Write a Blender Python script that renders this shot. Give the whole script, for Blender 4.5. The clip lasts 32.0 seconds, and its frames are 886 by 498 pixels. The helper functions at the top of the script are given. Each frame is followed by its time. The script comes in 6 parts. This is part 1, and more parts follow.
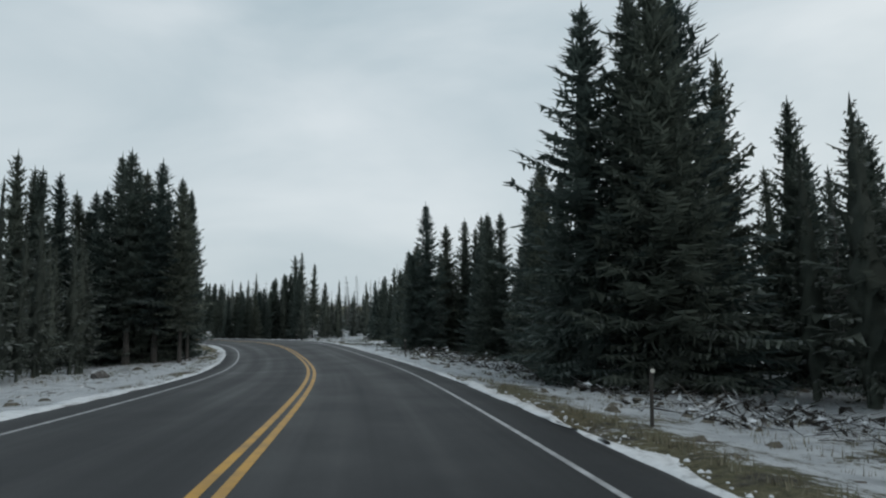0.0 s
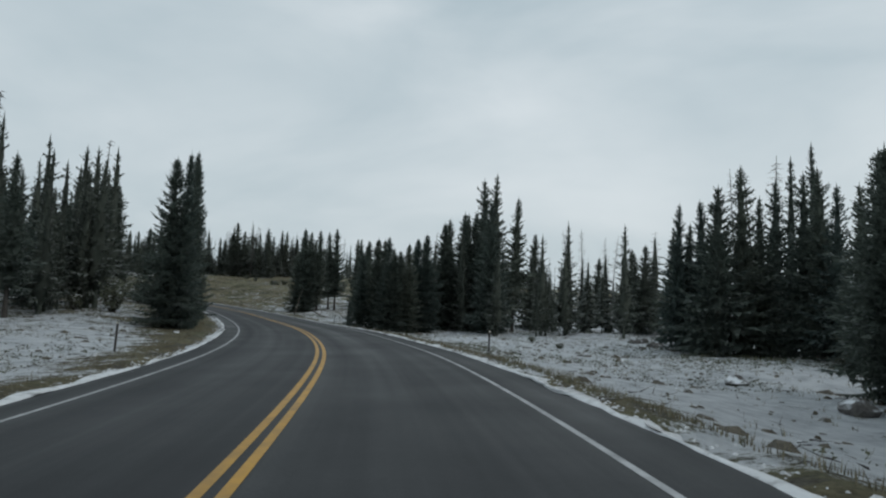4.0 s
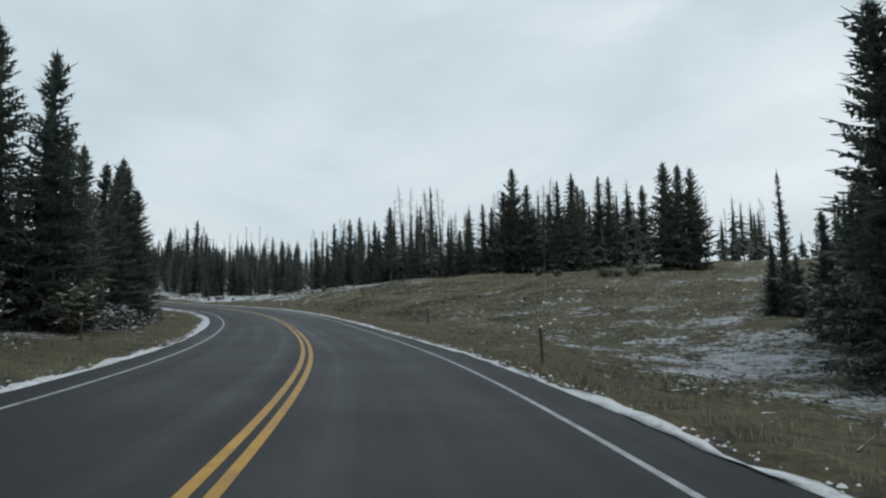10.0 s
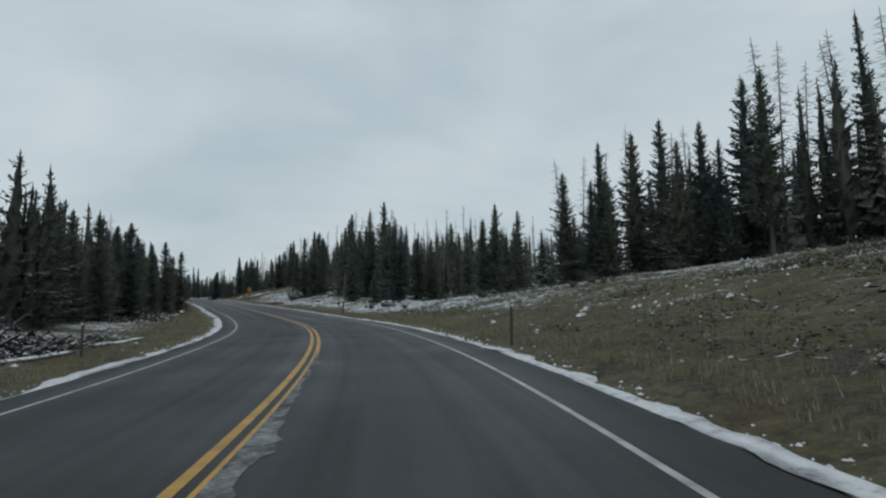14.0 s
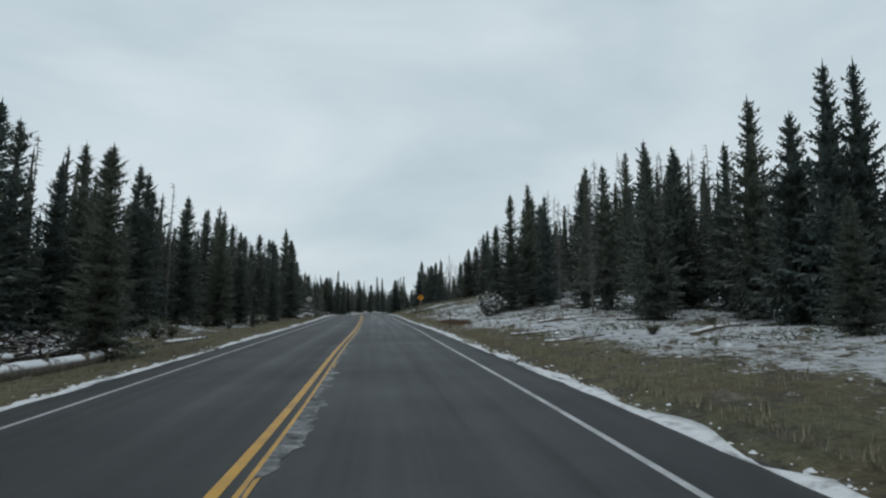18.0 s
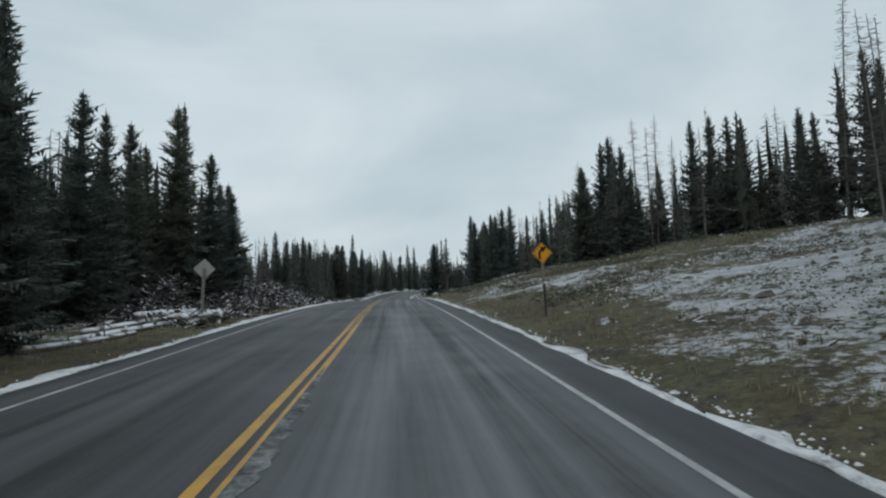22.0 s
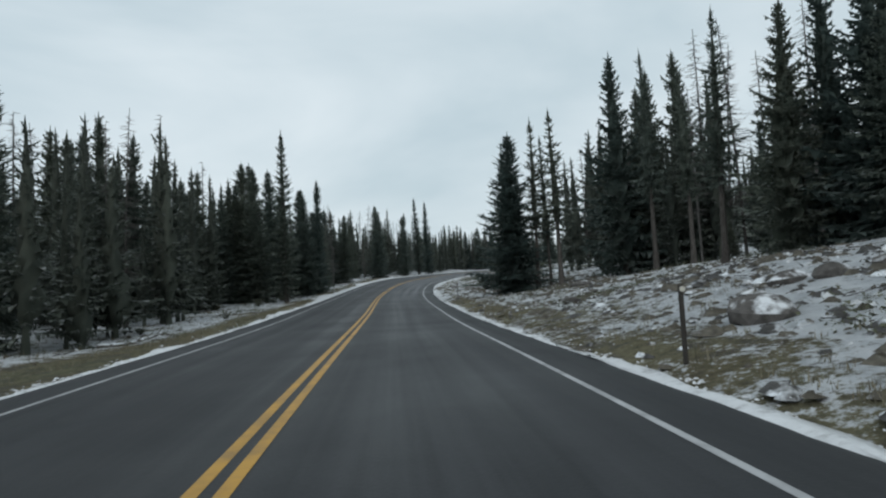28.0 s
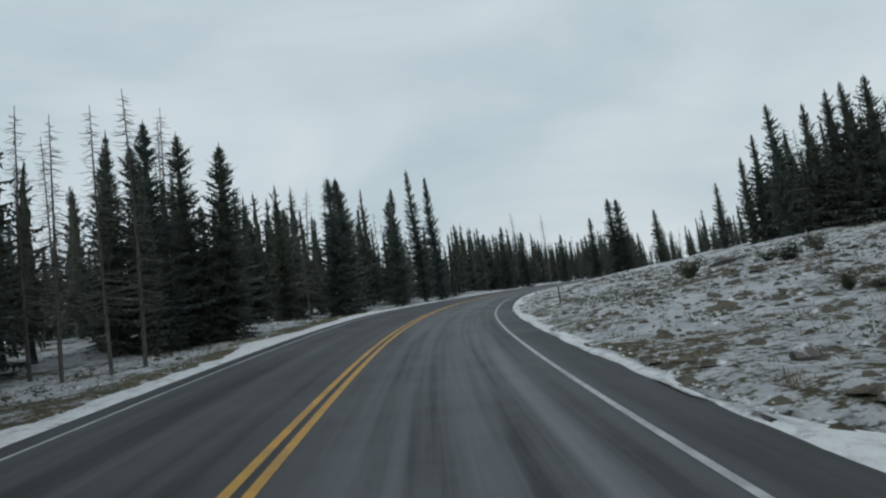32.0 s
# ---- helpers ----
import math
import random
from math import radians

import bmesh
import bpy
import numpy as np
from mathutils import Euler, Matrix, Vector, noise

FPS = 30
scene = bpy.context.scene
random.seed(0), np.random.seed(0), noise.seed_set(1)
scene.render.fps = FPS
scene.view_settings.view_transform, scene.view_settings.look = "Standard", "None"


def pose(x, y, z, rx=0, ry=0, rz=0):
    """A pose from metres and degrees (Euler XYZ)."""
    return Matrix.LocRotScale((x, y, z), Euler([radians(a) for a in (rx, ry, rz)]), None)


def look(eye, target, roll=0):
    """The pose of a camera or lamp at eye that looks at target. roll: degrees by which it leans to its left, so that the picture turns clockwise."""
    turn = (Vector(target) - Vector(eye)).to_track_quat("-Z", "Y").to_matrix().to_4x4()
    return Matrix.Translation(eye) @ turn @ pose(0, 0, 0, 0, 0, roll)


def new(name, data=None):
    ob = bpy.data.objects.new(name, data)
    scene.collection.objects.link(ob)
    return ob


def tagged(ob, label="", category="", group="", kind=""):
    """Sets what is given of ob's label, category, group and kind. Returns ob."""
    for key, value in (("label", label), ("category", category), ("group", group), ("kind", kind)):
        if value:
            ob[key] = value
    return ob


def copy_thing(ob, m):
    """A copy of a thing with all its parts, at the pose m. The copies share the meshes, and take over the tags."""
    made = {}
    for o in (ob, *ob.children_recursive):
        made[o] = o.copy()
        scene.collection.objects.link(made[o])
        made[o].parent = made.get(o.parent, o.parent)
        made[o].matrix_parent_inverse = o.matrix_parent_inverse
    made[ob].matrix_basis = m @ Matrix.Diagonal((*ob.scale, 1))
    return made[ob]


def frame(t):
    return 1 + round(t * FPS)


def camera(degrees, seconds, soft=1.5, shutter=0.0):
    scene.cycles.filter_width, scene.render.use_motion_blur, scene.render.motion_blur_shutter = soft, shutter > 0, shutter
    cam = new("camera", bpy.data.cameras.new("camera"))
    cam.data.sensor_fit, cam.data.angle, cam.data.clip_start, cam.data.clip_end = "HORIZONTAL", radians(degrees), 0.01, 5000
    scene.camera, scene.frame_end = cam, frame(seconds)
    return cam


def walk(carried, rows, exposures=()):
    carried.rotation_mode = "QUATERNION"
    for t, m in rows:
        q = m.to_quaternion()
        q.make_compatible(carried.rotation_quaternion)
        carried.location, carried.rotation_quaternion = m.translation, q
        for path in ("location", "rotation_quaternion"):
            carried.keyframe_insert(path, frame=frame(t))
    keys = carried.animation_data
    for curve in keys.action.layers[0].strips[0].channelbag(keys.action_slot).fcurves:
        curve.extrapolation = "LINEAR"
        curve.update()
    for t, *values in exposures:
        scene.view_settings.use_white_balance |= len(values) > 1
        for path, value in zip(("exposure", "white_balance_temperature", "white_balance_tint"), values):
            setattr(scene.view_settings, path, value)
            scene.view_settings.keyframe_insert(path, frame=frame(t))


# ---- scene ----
cam = camera(69.7, 32.0, soft=2.2)
PATH = [
    (0.0, 0.02, -0.14, 1.450, 96.61, 0.78, 0.44),
    (0.5, -0.73, 6.62, 1.295, 95.61, -0.38, 2.26),
    (1.0, -1.75, 13.33, 1.185, 94.86, -0.71, 3.74),
    (1.5, -3.01, 20.00, 1.120, 95.49, -0.15, 5.80),
    (2.0, -4.53, 26.62, 1.095, 94.86, -1.50, 8.01),
    (2.5, -6.26, 33.17, 1.101, 95.37, -0.51, 10.37),
    (3.0, -8.21, 39.64, 1.124, 95.56, -0.99, 12.75),
    (3.5, -10.36, 46.04, 1.147, 95.72, -0.92, 14.86),
    (4.0, -12.71, 52.35, 1.155, 95.24, -2.15, 16.80),
    (4.5, -15.26, 58.56, 1.139, 95.27, -1.92, 19.36),
    (6.5, -27.63, 82.13, 0.809, 93.49, 0.62, 25.83),
    (7.0, -31.29, 87.64, 0.801, 94.04, 0.60, 28.34),
    (7.5, -35.15, 92.99, 0.823, 94.76, 1.26, 31.06),
    (8.0, -39.21, 98.16, 0.869, 94.43, 2.04, 33.79),
    (8.5, -43.45, 103.15, 0.933, 95.00, 1.83, 36.57),
    (9.0, -47.86, 107.97, 1.008, 95.62, 0.27, 39.10),
    (9.5, -52.45, 112.62, 1.094, 95.87, -0.73, 40.06),
    (10.0, -57.19, 117.09, 1.195, 96.50, 1.26, 42.11),
    (10.5, -62.10, 121.40, 1.321, 97.37, 1.50, 43.57),
    (11.0, -67.16, 125.52, 1.483, 96.73, 2.43, 46.05),
    (11.5, -72.37, 129.45, 1.688, 97.27, 2.31, 49.55),
    (12.0, -77.72, 133.19, 1.936, 97.95, 2.20, 52.38),
    (12.5, -83.20, 136.71, 2.222, 98.01, 2.39, 54.31),
    (13.0, -88.80, 140.01, 2.537, 98.00, 2.97, 57.09),
    (13.5, -94.52, 143.09, 2.870, 97.52, 1.86, 58.64),
    (14.0, -100.34, 145.92, 3.214, 97.38, 1.18, 61.05),
    (14.5, -106.29, 148.51, 3.562, 97.46, 1.02, 63.13),
    (16.5, -131.33, 156.32, 4.932, 97.35, -1.66, 71.44),
    (17.0, -137.84, 157.70, 5.285, 97.26, -1.48, 73.68),
    (17.5, -144.42, 158.90, 5.645, 97.45, -0.22, 75.61),
    (18.0, -151.02, 159.93, 6.016, 98.89, 0.05, 78.16),
    (18.5, -157.66, 160.82, 6.405, 98.90, 0.59, 79.82),
    (19.0, -164.30, 161.61, 6.817, 98.34, 1.36, 80.52),
    (19.5, -170.93, 162.31, 7.252, 96.57, 0.77, 80.53),
    (20.0, -177.55, 162.96, 7.702, 96.64, 0.87, 80.91),
    (20.5, -184.16, 163.59, 8.158, 95.69, -0.05, 80.43),
    (21.0, -190.75, 164.20, 8.613, 95.77, 1.18, 80.57),
    (21.5, -197.34, 164.80, 9.069, 96.74, 1.57, 81.07),
    (22.0, -203.92, 165.38, 9.528, 96.68, 1.75, 81.06),
    (22.5, -210.48, 165.95, 9.996, 96.80, 1.55, 81.51),
    (23.0, -217.04, 166.48, 10.472, 96.84, 2.02, 81.72),
    (23.5, -223.57, 167.00, 10.945, 97.79, 1.09, 81.67),
    (24.0, -230.10, 167.51, 11.400, 97.20, 0.88, 81.91),
    (24.5, -236.61, 168.01, 11.820, 96.63, 0.92, 81.71),
    (25.0, -243.10, 168.51, 12.203, 96.81, 1.13, 81.91),
    (25.5, -249.58, 169.02, 12.548, 95.04, 2.36, 80.76),
    (27.5, -275.29, 171.18, 13.688, 95.06, 2.52, 80.72),
    (28.0, -281.68, 171.74, 13.917, 95.04, 3.30, 81.13),
    (28.5, -288.05, 172.29, 14.129, 95.34, 4.16, 81.02),
    (29.0, -294.42, 172.82, 14.334, 94.47, 4.00, 80.99),
    (29.5, -300.76, 173.34, 14.547, 95.65, 3.53, 81.55),
    (30.0, -307.09, 173.87, 14.794, 95.80, 6.75, 82.61),
    (30.5, -313.38, 174.41, 15.088, 96.06, 6.45, 82.10),
    (31.0, -319.65, 174.99, 15.436, 96.82, 6.64, 81.63),
    (31.5, -325.89, 175.63, 15.845, 96.87, 7.65, 81.53),
    (32.0, -332.09, 176.34, 16.319, 97.53, 7.91, 80.71),
]
walk(cam, [(t, pose(x, y, z, rx, ry, rz)) for t, x, y, z, rx, ry, rz in PATH],
     [(0, 0.05), (1, 0.1), (2, 0.25), (3, 0.08), (4, 0.0), (6.5, 0.25), (7, 0.3), (8, 0.22), (9, 0.1), (10, 0.25), (11, 0.0), (13, 0.02), (14, -0.04), (17, 0.1), (18, 0.15), (20, 0.11), (22, 0.12), (24, 0.1), (25, 0.15), (28, 0.27), (29, 0.32), (30, 0.3), (32, 0.07)])

# ---- sky and light ----
world = bpy.data.worlds.new("overcast_sky")
scene.world = world
world.use_nodes = True
wn, wl = world.node_tree.nodes, world.node_tree.links
wn.clear()


def wnode(kind, **values):
    n = wn.new(kind)
    for key, value in values.items():
        n.inputs[key].default_value = value
    return n


sky = wn.new("ShaderNodeTexSky")
sky.sky_type, sky.sun_disc = "NISHITA", False
sky.sun_elevation, sky.sun_rotation = radians(38), radians(60)
sky.air_density, sky.dust_density = 1.4, 4.0
coord = wn.new("ShaderNodeTexCoord")
mapping = wn.new("ShaderNodeMapping")
mapping.inputs["Scale"].default_value = (1.0, 1.0, 2.6)
wl.new(coord.outputs["Generated"], mapping.inputs["Vector"])
cloud = wnode("ShaderNodeTexNoise", Scale=1.7, Detail=5.0, Roughness=0.5, Distortion=0.35)
wl.new(mapping.outputs["Vector"], cloud.inputs["Vector"])
ramp = wn.new("ShaderNodeValToRGB")
e = ramp.color_ramp.elements
e[0].position, e[0].color = 0.30, (0.39, 0.495, 0.55, 1)
e[1].position, e[1].color = 0.72, (0.67, 0.738, 0.775, 1)
wl.new(cloud.outputs["Fac"], ramp.inputs["Fac"])
dim = wn.new("ShaderNodeVectorMath")
dim.operation = "SCALE"
dim.inputs["Scale"].default_value = 0.10
wl.new(sky.outputs["Color"], dim.inputs[0])
mix = wn.new("ShaderNodeMix")
mix.data_type = "RGBA"
mix.inputs["Factor"].default_value = 0.93
wl.new(dim.outputs["Vector"], mix.inputs["A"])
wl.new(ramp.outputs["Color"], mix.inputs["B"])
bg = wn.new("ShaderNodeBackground")
bg.inputs["Strength"].default_value = 1.0
wl.new(mix.outputs["Result"], bg.inputs["Color"])
wo = wn.new("ShaderNodeOutputWorld")
wl.new(bg.outputs["Background"], wo.inputs["Surface"])
sun = new("sun", bpy.data.lights.new("sun", "SUN"))
sun.data.energy, sun.data.angle, sun.data.color = 0.5, radians(40), (1.0, 0.97, 0.93)
sun.matrix_world = look((0, 0, 60), (-40, 25, 20))


# ---- materials ----
class Mat:
    """A node material with a Principled shader and short ways to wire it."""

    def __init__(self, name, rough=0.9, spec=0.3):
        self.m = bpy.data.materials.new(name)
        self.m.use_nodes = True
        self.n, self.l = self.m.node_tree.nodes, self.m.node_tree.links
        self.b = self.n["Principled BSDF"]
        self.b.inputs["Roughness"].default_value = rough
        self.b.inputs["Specular IOR Level"].default_value = spec
        self.co = self.n.new("ShaderNodeTexCoord").outputs["Object"]

    def pos(self):
        return self.n.new("ShaderNodeNewGeometry").outputs["Position"]

    def noise(self, scale, detail=4.0, rough=0.55, vec=None, stretch=None):
        t = self.n.new("ShaderNodeTexNoise")
        t.inputs["Scale"].default_value, t.inputs["Detail"].default_value, t.inputs["Roughness"].default_value = scale, detail, rough
        src = vec if vec is not None else self.co
        if stretch:
            mp = self.n.new("ShaderNodeMapping")
            mp.inputs["Scale"].default_value = stretch
            self.l.new(src, mp.inputs["Vector"])
            src = mp.outputs["Vector"]
        self.l.new(src, t.inputs["Vector"])
        return t.outputs["Fac"]

    def ramp(self, fac, stops):
        r = self.n.new("ShaderNodeValToRGB")
        el = r.color_ramp.elements
        while len(el) < len(stops):
            el.new(0.5)
        for k, (p, c) in enumerate(stops):
            c = (c, c, c) if isinstance(c, (int, float)) else c
            el[k].position, el[k].color = p, (*c, 1)
        self.l.new(fac, r.inputs["Fac"])
        return r.outputs["Color"]

    def mix(self, fac, a, b, mode="MIX"):
        x = self.n.new("ShaderNodeMix")
        x.data_type, x.blend_type = "RGBA", mode
        for key, v in (("Factor", fac), ("A", a), ("B", b)):
            if isinstance(v, (int, float)) and key == "Factor":
                x.inputs["Factor"].default_value = v
            elif isinstance(v, tuple):
                x.inputs[key].default_value = (*v, 1)
            else:
                self.l.new(v, x.inputs[key])
        return x.outputs["Result"]

    def math(self, op, a, b=0.0):
        x = self.n.new("ShaderNodeMath")
        x.operation = op
        for k, v in enumerate((a, b)):
            if isinstance(v, (int, float)):
                x.inputs[k].default_value = v
            else:
                self.l.new(v, x.inputs[k])
        return x.outputs["Value"]

    def attr(self, name):
        a = self.n.new("ShaderNodeAttribute")
        a.attribute_name = name
        return a.outputs["Fac"]

    def up(self):
        g = self.n.new("ShaderNodeNewGeometry")
        s = self.n.new("ShaderNodeSeparateXYZ")
        self.l.new(g.outputs["Normal"], s.inputs["Vector"])
        return s.outputs["Z"]

    def rnd(self):
        return self.n.new("ShaderNodeObjectInfo").outputs["Random"]

    def island(self):
        return self.n.new("ShaderNodeNewGeometry").outputs["Random Per Island"]

    def color(self, c):
        if isinstance(c, tuple):
            self.b.inputs["Base Color"].default_value = (*c, 1)
        else:
            self.l.new(c, self.b.inputs["Base Color"])
        return self

    def rough(self, v):
        self.l.new(v, self.b.inputs["Roughness"])
        return self

    def bump(self, height, strength=0.5, dist=0.05):
        b = self.n.new("ShaderNodeBump")
        b.inputs["Strength"].default_value, b.inputs["Distance"].default_value = strength, dist
        self.l.new(height, b.inputs["Height"])
        self.l.new(b.outputs["Normal"], self.b.inputs["Normal"])
        return self


def mat_asphalt():
    m = Mat("asphalt", 0.7, 0.28)
    v = m.attr("across")
    u = m.attr("along")
    grain = m.noise(38.0, 3.0)
    blotch = m.noise(0.35, 5.0)
    base = m.ramp(grain, [(0.25, (0.008, 0.009, 0.010)), (0.75, (0.022, 0.0235, 0.026))])
    base = m.mix(m.ramp(blotch, [(0.35, 0.0), (0.7, 0.55)]), base, (0.012, 0.0135, 0.016))
    # worn, paler lane centres and darker wheel tracks run along the road
    stretch = m.n.new("ShaderNodeCombineXYZ")
    m.l.new(m.math("MULTIPLY", u, 0.012), stretch.inputs["X"])
    m.l.new(m.math("MULTIPLY", v, 1.0), stretch.inputs["Y"])
    streak = m.noise(1.0, 4.0, 0.55, vec=stretch.outputs["Vector"])
    base = m.mix(m.ramp(streak, [(0.40, 0.0), (0.70, 0.55)]), base, (0.030, 0.032, 0.035))
    thin = m.n.new("ShaderNodeCombineXYZ")
    m.l.new(m.math("MULTIPLY", u, 0.05), thin.inputs["X"])
    m.l.new(m.math("MULTIPLY", v, 2.8), thin.inputs["Y"])
    tyre = m.noise(1.0, 5.0, 0.6, vec=thin.outputs["Vector"])
    lie = m.math("ADD", m.math("MULTIPLY", streak, 0.5), m.math("ADD", m.math("MULTIPLY", tyre, 0.4), m.math("MULTIPLY", m.noise(0.8, 5.0, 0.65), 0.1)))
    frost = m.math("MULTIPLY", m.attr("slush"), m.ramp(lie, [(0.43, 0.0), (0.49, 0.45), (0.60, 1.0)]))
    base = m.mix(frost, base, (0.21, 0.22, 0.235))
    m.color(base).bump(grain, 0.35, 0.01)
    m.rough(m.ramp(m.math("ADD", streak, m.math("MULTIPLY", blotch, 0.4)), [(0.5, 0.48), (0.95, 0.82)]))
    return m.m


def mat_paint(name, col, wear):
    m = Mat(name, 0.55, 0.35)
    c = m.mix(m.ramp(m.noise(2.2, 6.0, 0.65), [(0.40, 0.0), (0.72, wear)]), col, (0.06, 0.06, 0.062))
    c = m.mix(m.ramp(m.noise(0.25, 3.0), [(0.4, 0.0), (0.7, 0.35)]), c, tuple(0.72 * k for k in col))
    return m.color(c).m


def mat_smear():
    m = Mat("smeared_yellow_paint", 0.65, 0.3)
    f = m.math("ADD", m.math("MULTIPLY", m.noise(1.4, 6.0, 0.7), 0.5), m.math("MULTIPLY", m.noise(7.0, 5.0, 0.7), 0.5))
    return m.color(m.ramp(f, [(0.40, (0.075, 0.062, 0.045)), (0.50, (0.20, 0.135, 0.050)), (0.62, (0.34, 0.215, 0.065))])).m


def mat_ground():
    m = Mat("grass_and_snow", 0.95, 0.15)
    p = m.pos()
    grit = m.noise(8.0, 5.0, 0.75, vec=p)
    fine = m.noise(2.6, 6.0, 0.68, vec=p)
    mid = m.noise(0.40, 5.0, 0.6, vec=p)
    wide = m.noise(0.16, 5.0, 0.6, vec=p)
    blades = m.math("ADD", m.math("MULTIPLY", grit, 0.6), m.math("MULTIPLY", fine, 0.4))
    grass = m.ramp(blades, [(0.32, (0.062, 0.057, 0.044)), (0.50, (0.178, 0.166, 0.110)), (0.70, (0.320, 0.298, 0.200))])
    green = m.ramp(blades, [(0.32, (0.050, 0.055, 0.037)), (0.70, (0.200, 0.200, 0.132))])
    brown = m.ramp(blades, [(0.32, (0.062, 0.055, 0.039)), (0.70, (0.222, 0.192, 0.124))])
    grass = m.mix(m.ramp(wide, [(0.44, 0.0), (0.62, 0.75)]), grass, green)
    grass = m.mix(m.ramp(m.noise(0.24, 5.0, 0.62, vec=p), [(0.44, 0.0), (0.58, 0.95)]), grass, brown)
    grass = m.mix(1.0, grass, (1.09, 1.08, 1.03), "MULTIPLY")
    debris = m.noise(1.15, 6.0, 0.7, vec=p)      # bare grey-brown soil and bark litter
    grass = m.mix(m.ramp(debris, [(0.50, 0.0), (0.60, 0.75)]), grass, m.ramp(grit, [(0.35, (0.050, 0.047, 0.043)), (0.65, (0.150, 0.142, 0.128))]))
    level = m.math("ADD", m.math("ADD", m.math("MULTIPLY", mid, 0.32), m.math("MULTIPLY", wide, 0.12)), m.math("ADD", m.math("MULTIPLY", fine, 0.25), m.math("MULTIPLY", grit, 0.31)))
    level = m.math("ADD", level, m.math("MULTIPLY", m.math("SUBTRACT", m.attr("snow"), 0.5), 0.50))
    cover = m.ramp(level, [(0.505, 0.0), (0.545, 1.0)])
    snowcol = m.ramp(m.noise(1.6, 5.0, 0.65, vec=p), [(0.3, (0.44, 0.47, 0.50)), (0.55, (0.70, 0.73, 0.76)), (0.8, (0.82, 0.84, 0.86))])
    m.color(m.mix(cover, grass, snowcol))
    m.bump(m.math("ADD", m.math("ADD", grit, fine), m.math("MULTIPLY", mid, 1.2)), 1.0, 0.20)
    return m.m


def mat_snow():
    m = Mat("roadside_snow", 0.75, 0.3)
    f = m.noise(4.5, 6.0, 0.65, vec=m.pos())
    c = m.ramp(f, [(0.28, (0.26, 0.265, 0.27)), (0.46, (0.60, 0.615, 0.63)), (0.8, (0.76, 0.78, 0.80))])
    return m.color(c).bump(f, 0.7, 0.06).m


def mat_needles(name, dark, light, frost):
    m = Mat(name, 0.85, 0.2)
    f = m.noise(2.0, 4.0)
    c = m.mix(m.ramp(m.math("ADD", m.math("MULTIPLY", f, 0.6), m.math("MULTIPLY", m.island(), 0.4)), [(0.25, 0.0), (0.75, 1.0)]), dark, light)
    tint = m.mix(m.rnd(), (0.72, 0.80, 0.78), (1.15, 1.08, 0.92))
    c = m.mix(1.0, c, tint, "MULTIPLY")
    white = m.math("MULTIPLY", m.ramp(m.noise(5.5, 3.0), [(0.50, 0.0), (0.70, frost)]), m.ramp(m.up(), [(0.15, 0.0), (0.7, 1.0)]))
    m.color(m.mix(white, c, (0.70, 0.73, 0.76)))
    glow = m.n.new("ShaderNodeBsdfTranslucent")      # thin sprays let some daylight through
    m.l.new(c, glow.inputs["Color"])
    both = m.n.new("ShaderNodeMixShader")
    both.inputs["Fac"].default_value = 0.34
    m.l.new(m.b.outputs["BSDF"], both.inputs[1])
    m.l.new(glow.outputs["BSDF"], both.inputs[2])
    m.l.new(both.outputs["Shader"], m.n["Material Output"].inputs["Surface"])
    return m.m


def mat_thin_snow():
    m = Mat("thin_grey_road_snow", 0.75, 0.2)
    f = m.math("ADD", m.math("MULTIPLY", m.noise(1.7, 6.0, 0.7), 0.6), m.math("MULTIPLY", m.noise(9.0, 5.0, 0.7), 0.4))
    return m.color(m.ramp(f, [(0.40, (0.022, 0.024, 0.026)), (0.50, (0.11, 0.115, 0.12)), (0.64, (0.30, 0.31, 0.32))])).m


def mat_bark(name, dark, light):
    m = Mat(name, 0.95, 0.15)
    f = m.noise(6.0, 6.0, 0.65, stretch=(3.0, 3.0, 0.6))
    c = m.mix(m.rnd(), m.ramp(f, [(0.3, dark), (0.7, light)]), m.ramp(f, [(0.3, tuple(0.7 * k for k in dark)), (0.7, tuple(0.8 * k for k in light))]))
    return m.color(c).bump(f, 0.8, 0.04).m


def mat_topped(name, base_dark, base_light, share):
    """Wood, stone or leaf with snow lying on what faces up."""
    m = Mat(name, 0.9, 0.2)
    f = m.noise(7.0, 5.0, 0.65)
    c = m.mix(m.rnd(), m.ramp(f, [(0.3, base_dark), (0.7, base_light)]), m.ramp(f, [(0.3, tuple(0.7 * k for k in base_dark)), (0.7, tuple(0.8 * k for k in base_light))]))
    lie = m.math("MULTIPLY", m.ramp(m.up(), [(0.25, 0.0), (0.6, 1.0)]), m.ramp(m.noise(2.3, 4.0, 0.6, vec=m.pos()), [(0.52 - 0.3 * share, 0.0), (0.64 - 0.3 * share, 1.0)]))
    return m.color(m.mix(lie, c, (0.72, 0.75, 0.78))).bump(f, 0.7, 0.03).m


def mat_plain(name, col, rough=0.6, spread=0.2):
    m = Mat(name, rough, 0.3)
    return m.color(m.mix(m.ramp(m.noise(9.0, 4.0), [(0.3, 0.0), (0.75, 1.0)]), col, tuple(k * (1 - spread) for k in col))).m


def mat_blades():
    m = Mat("dry_grass_blades", 0.9, 0.15)
    c = m.ramp(m.island(), [(0.0, (0.105, 0.096, 0.068)), (0.4, (0.185, 0.168, 0.118)), (0.75, (0.275, 0.248, 0.178)), (0.92, (0.150, 0.158, 0.106)), (1.0, (0.30, 0.285, 0.225))])
    return m.color(c).m


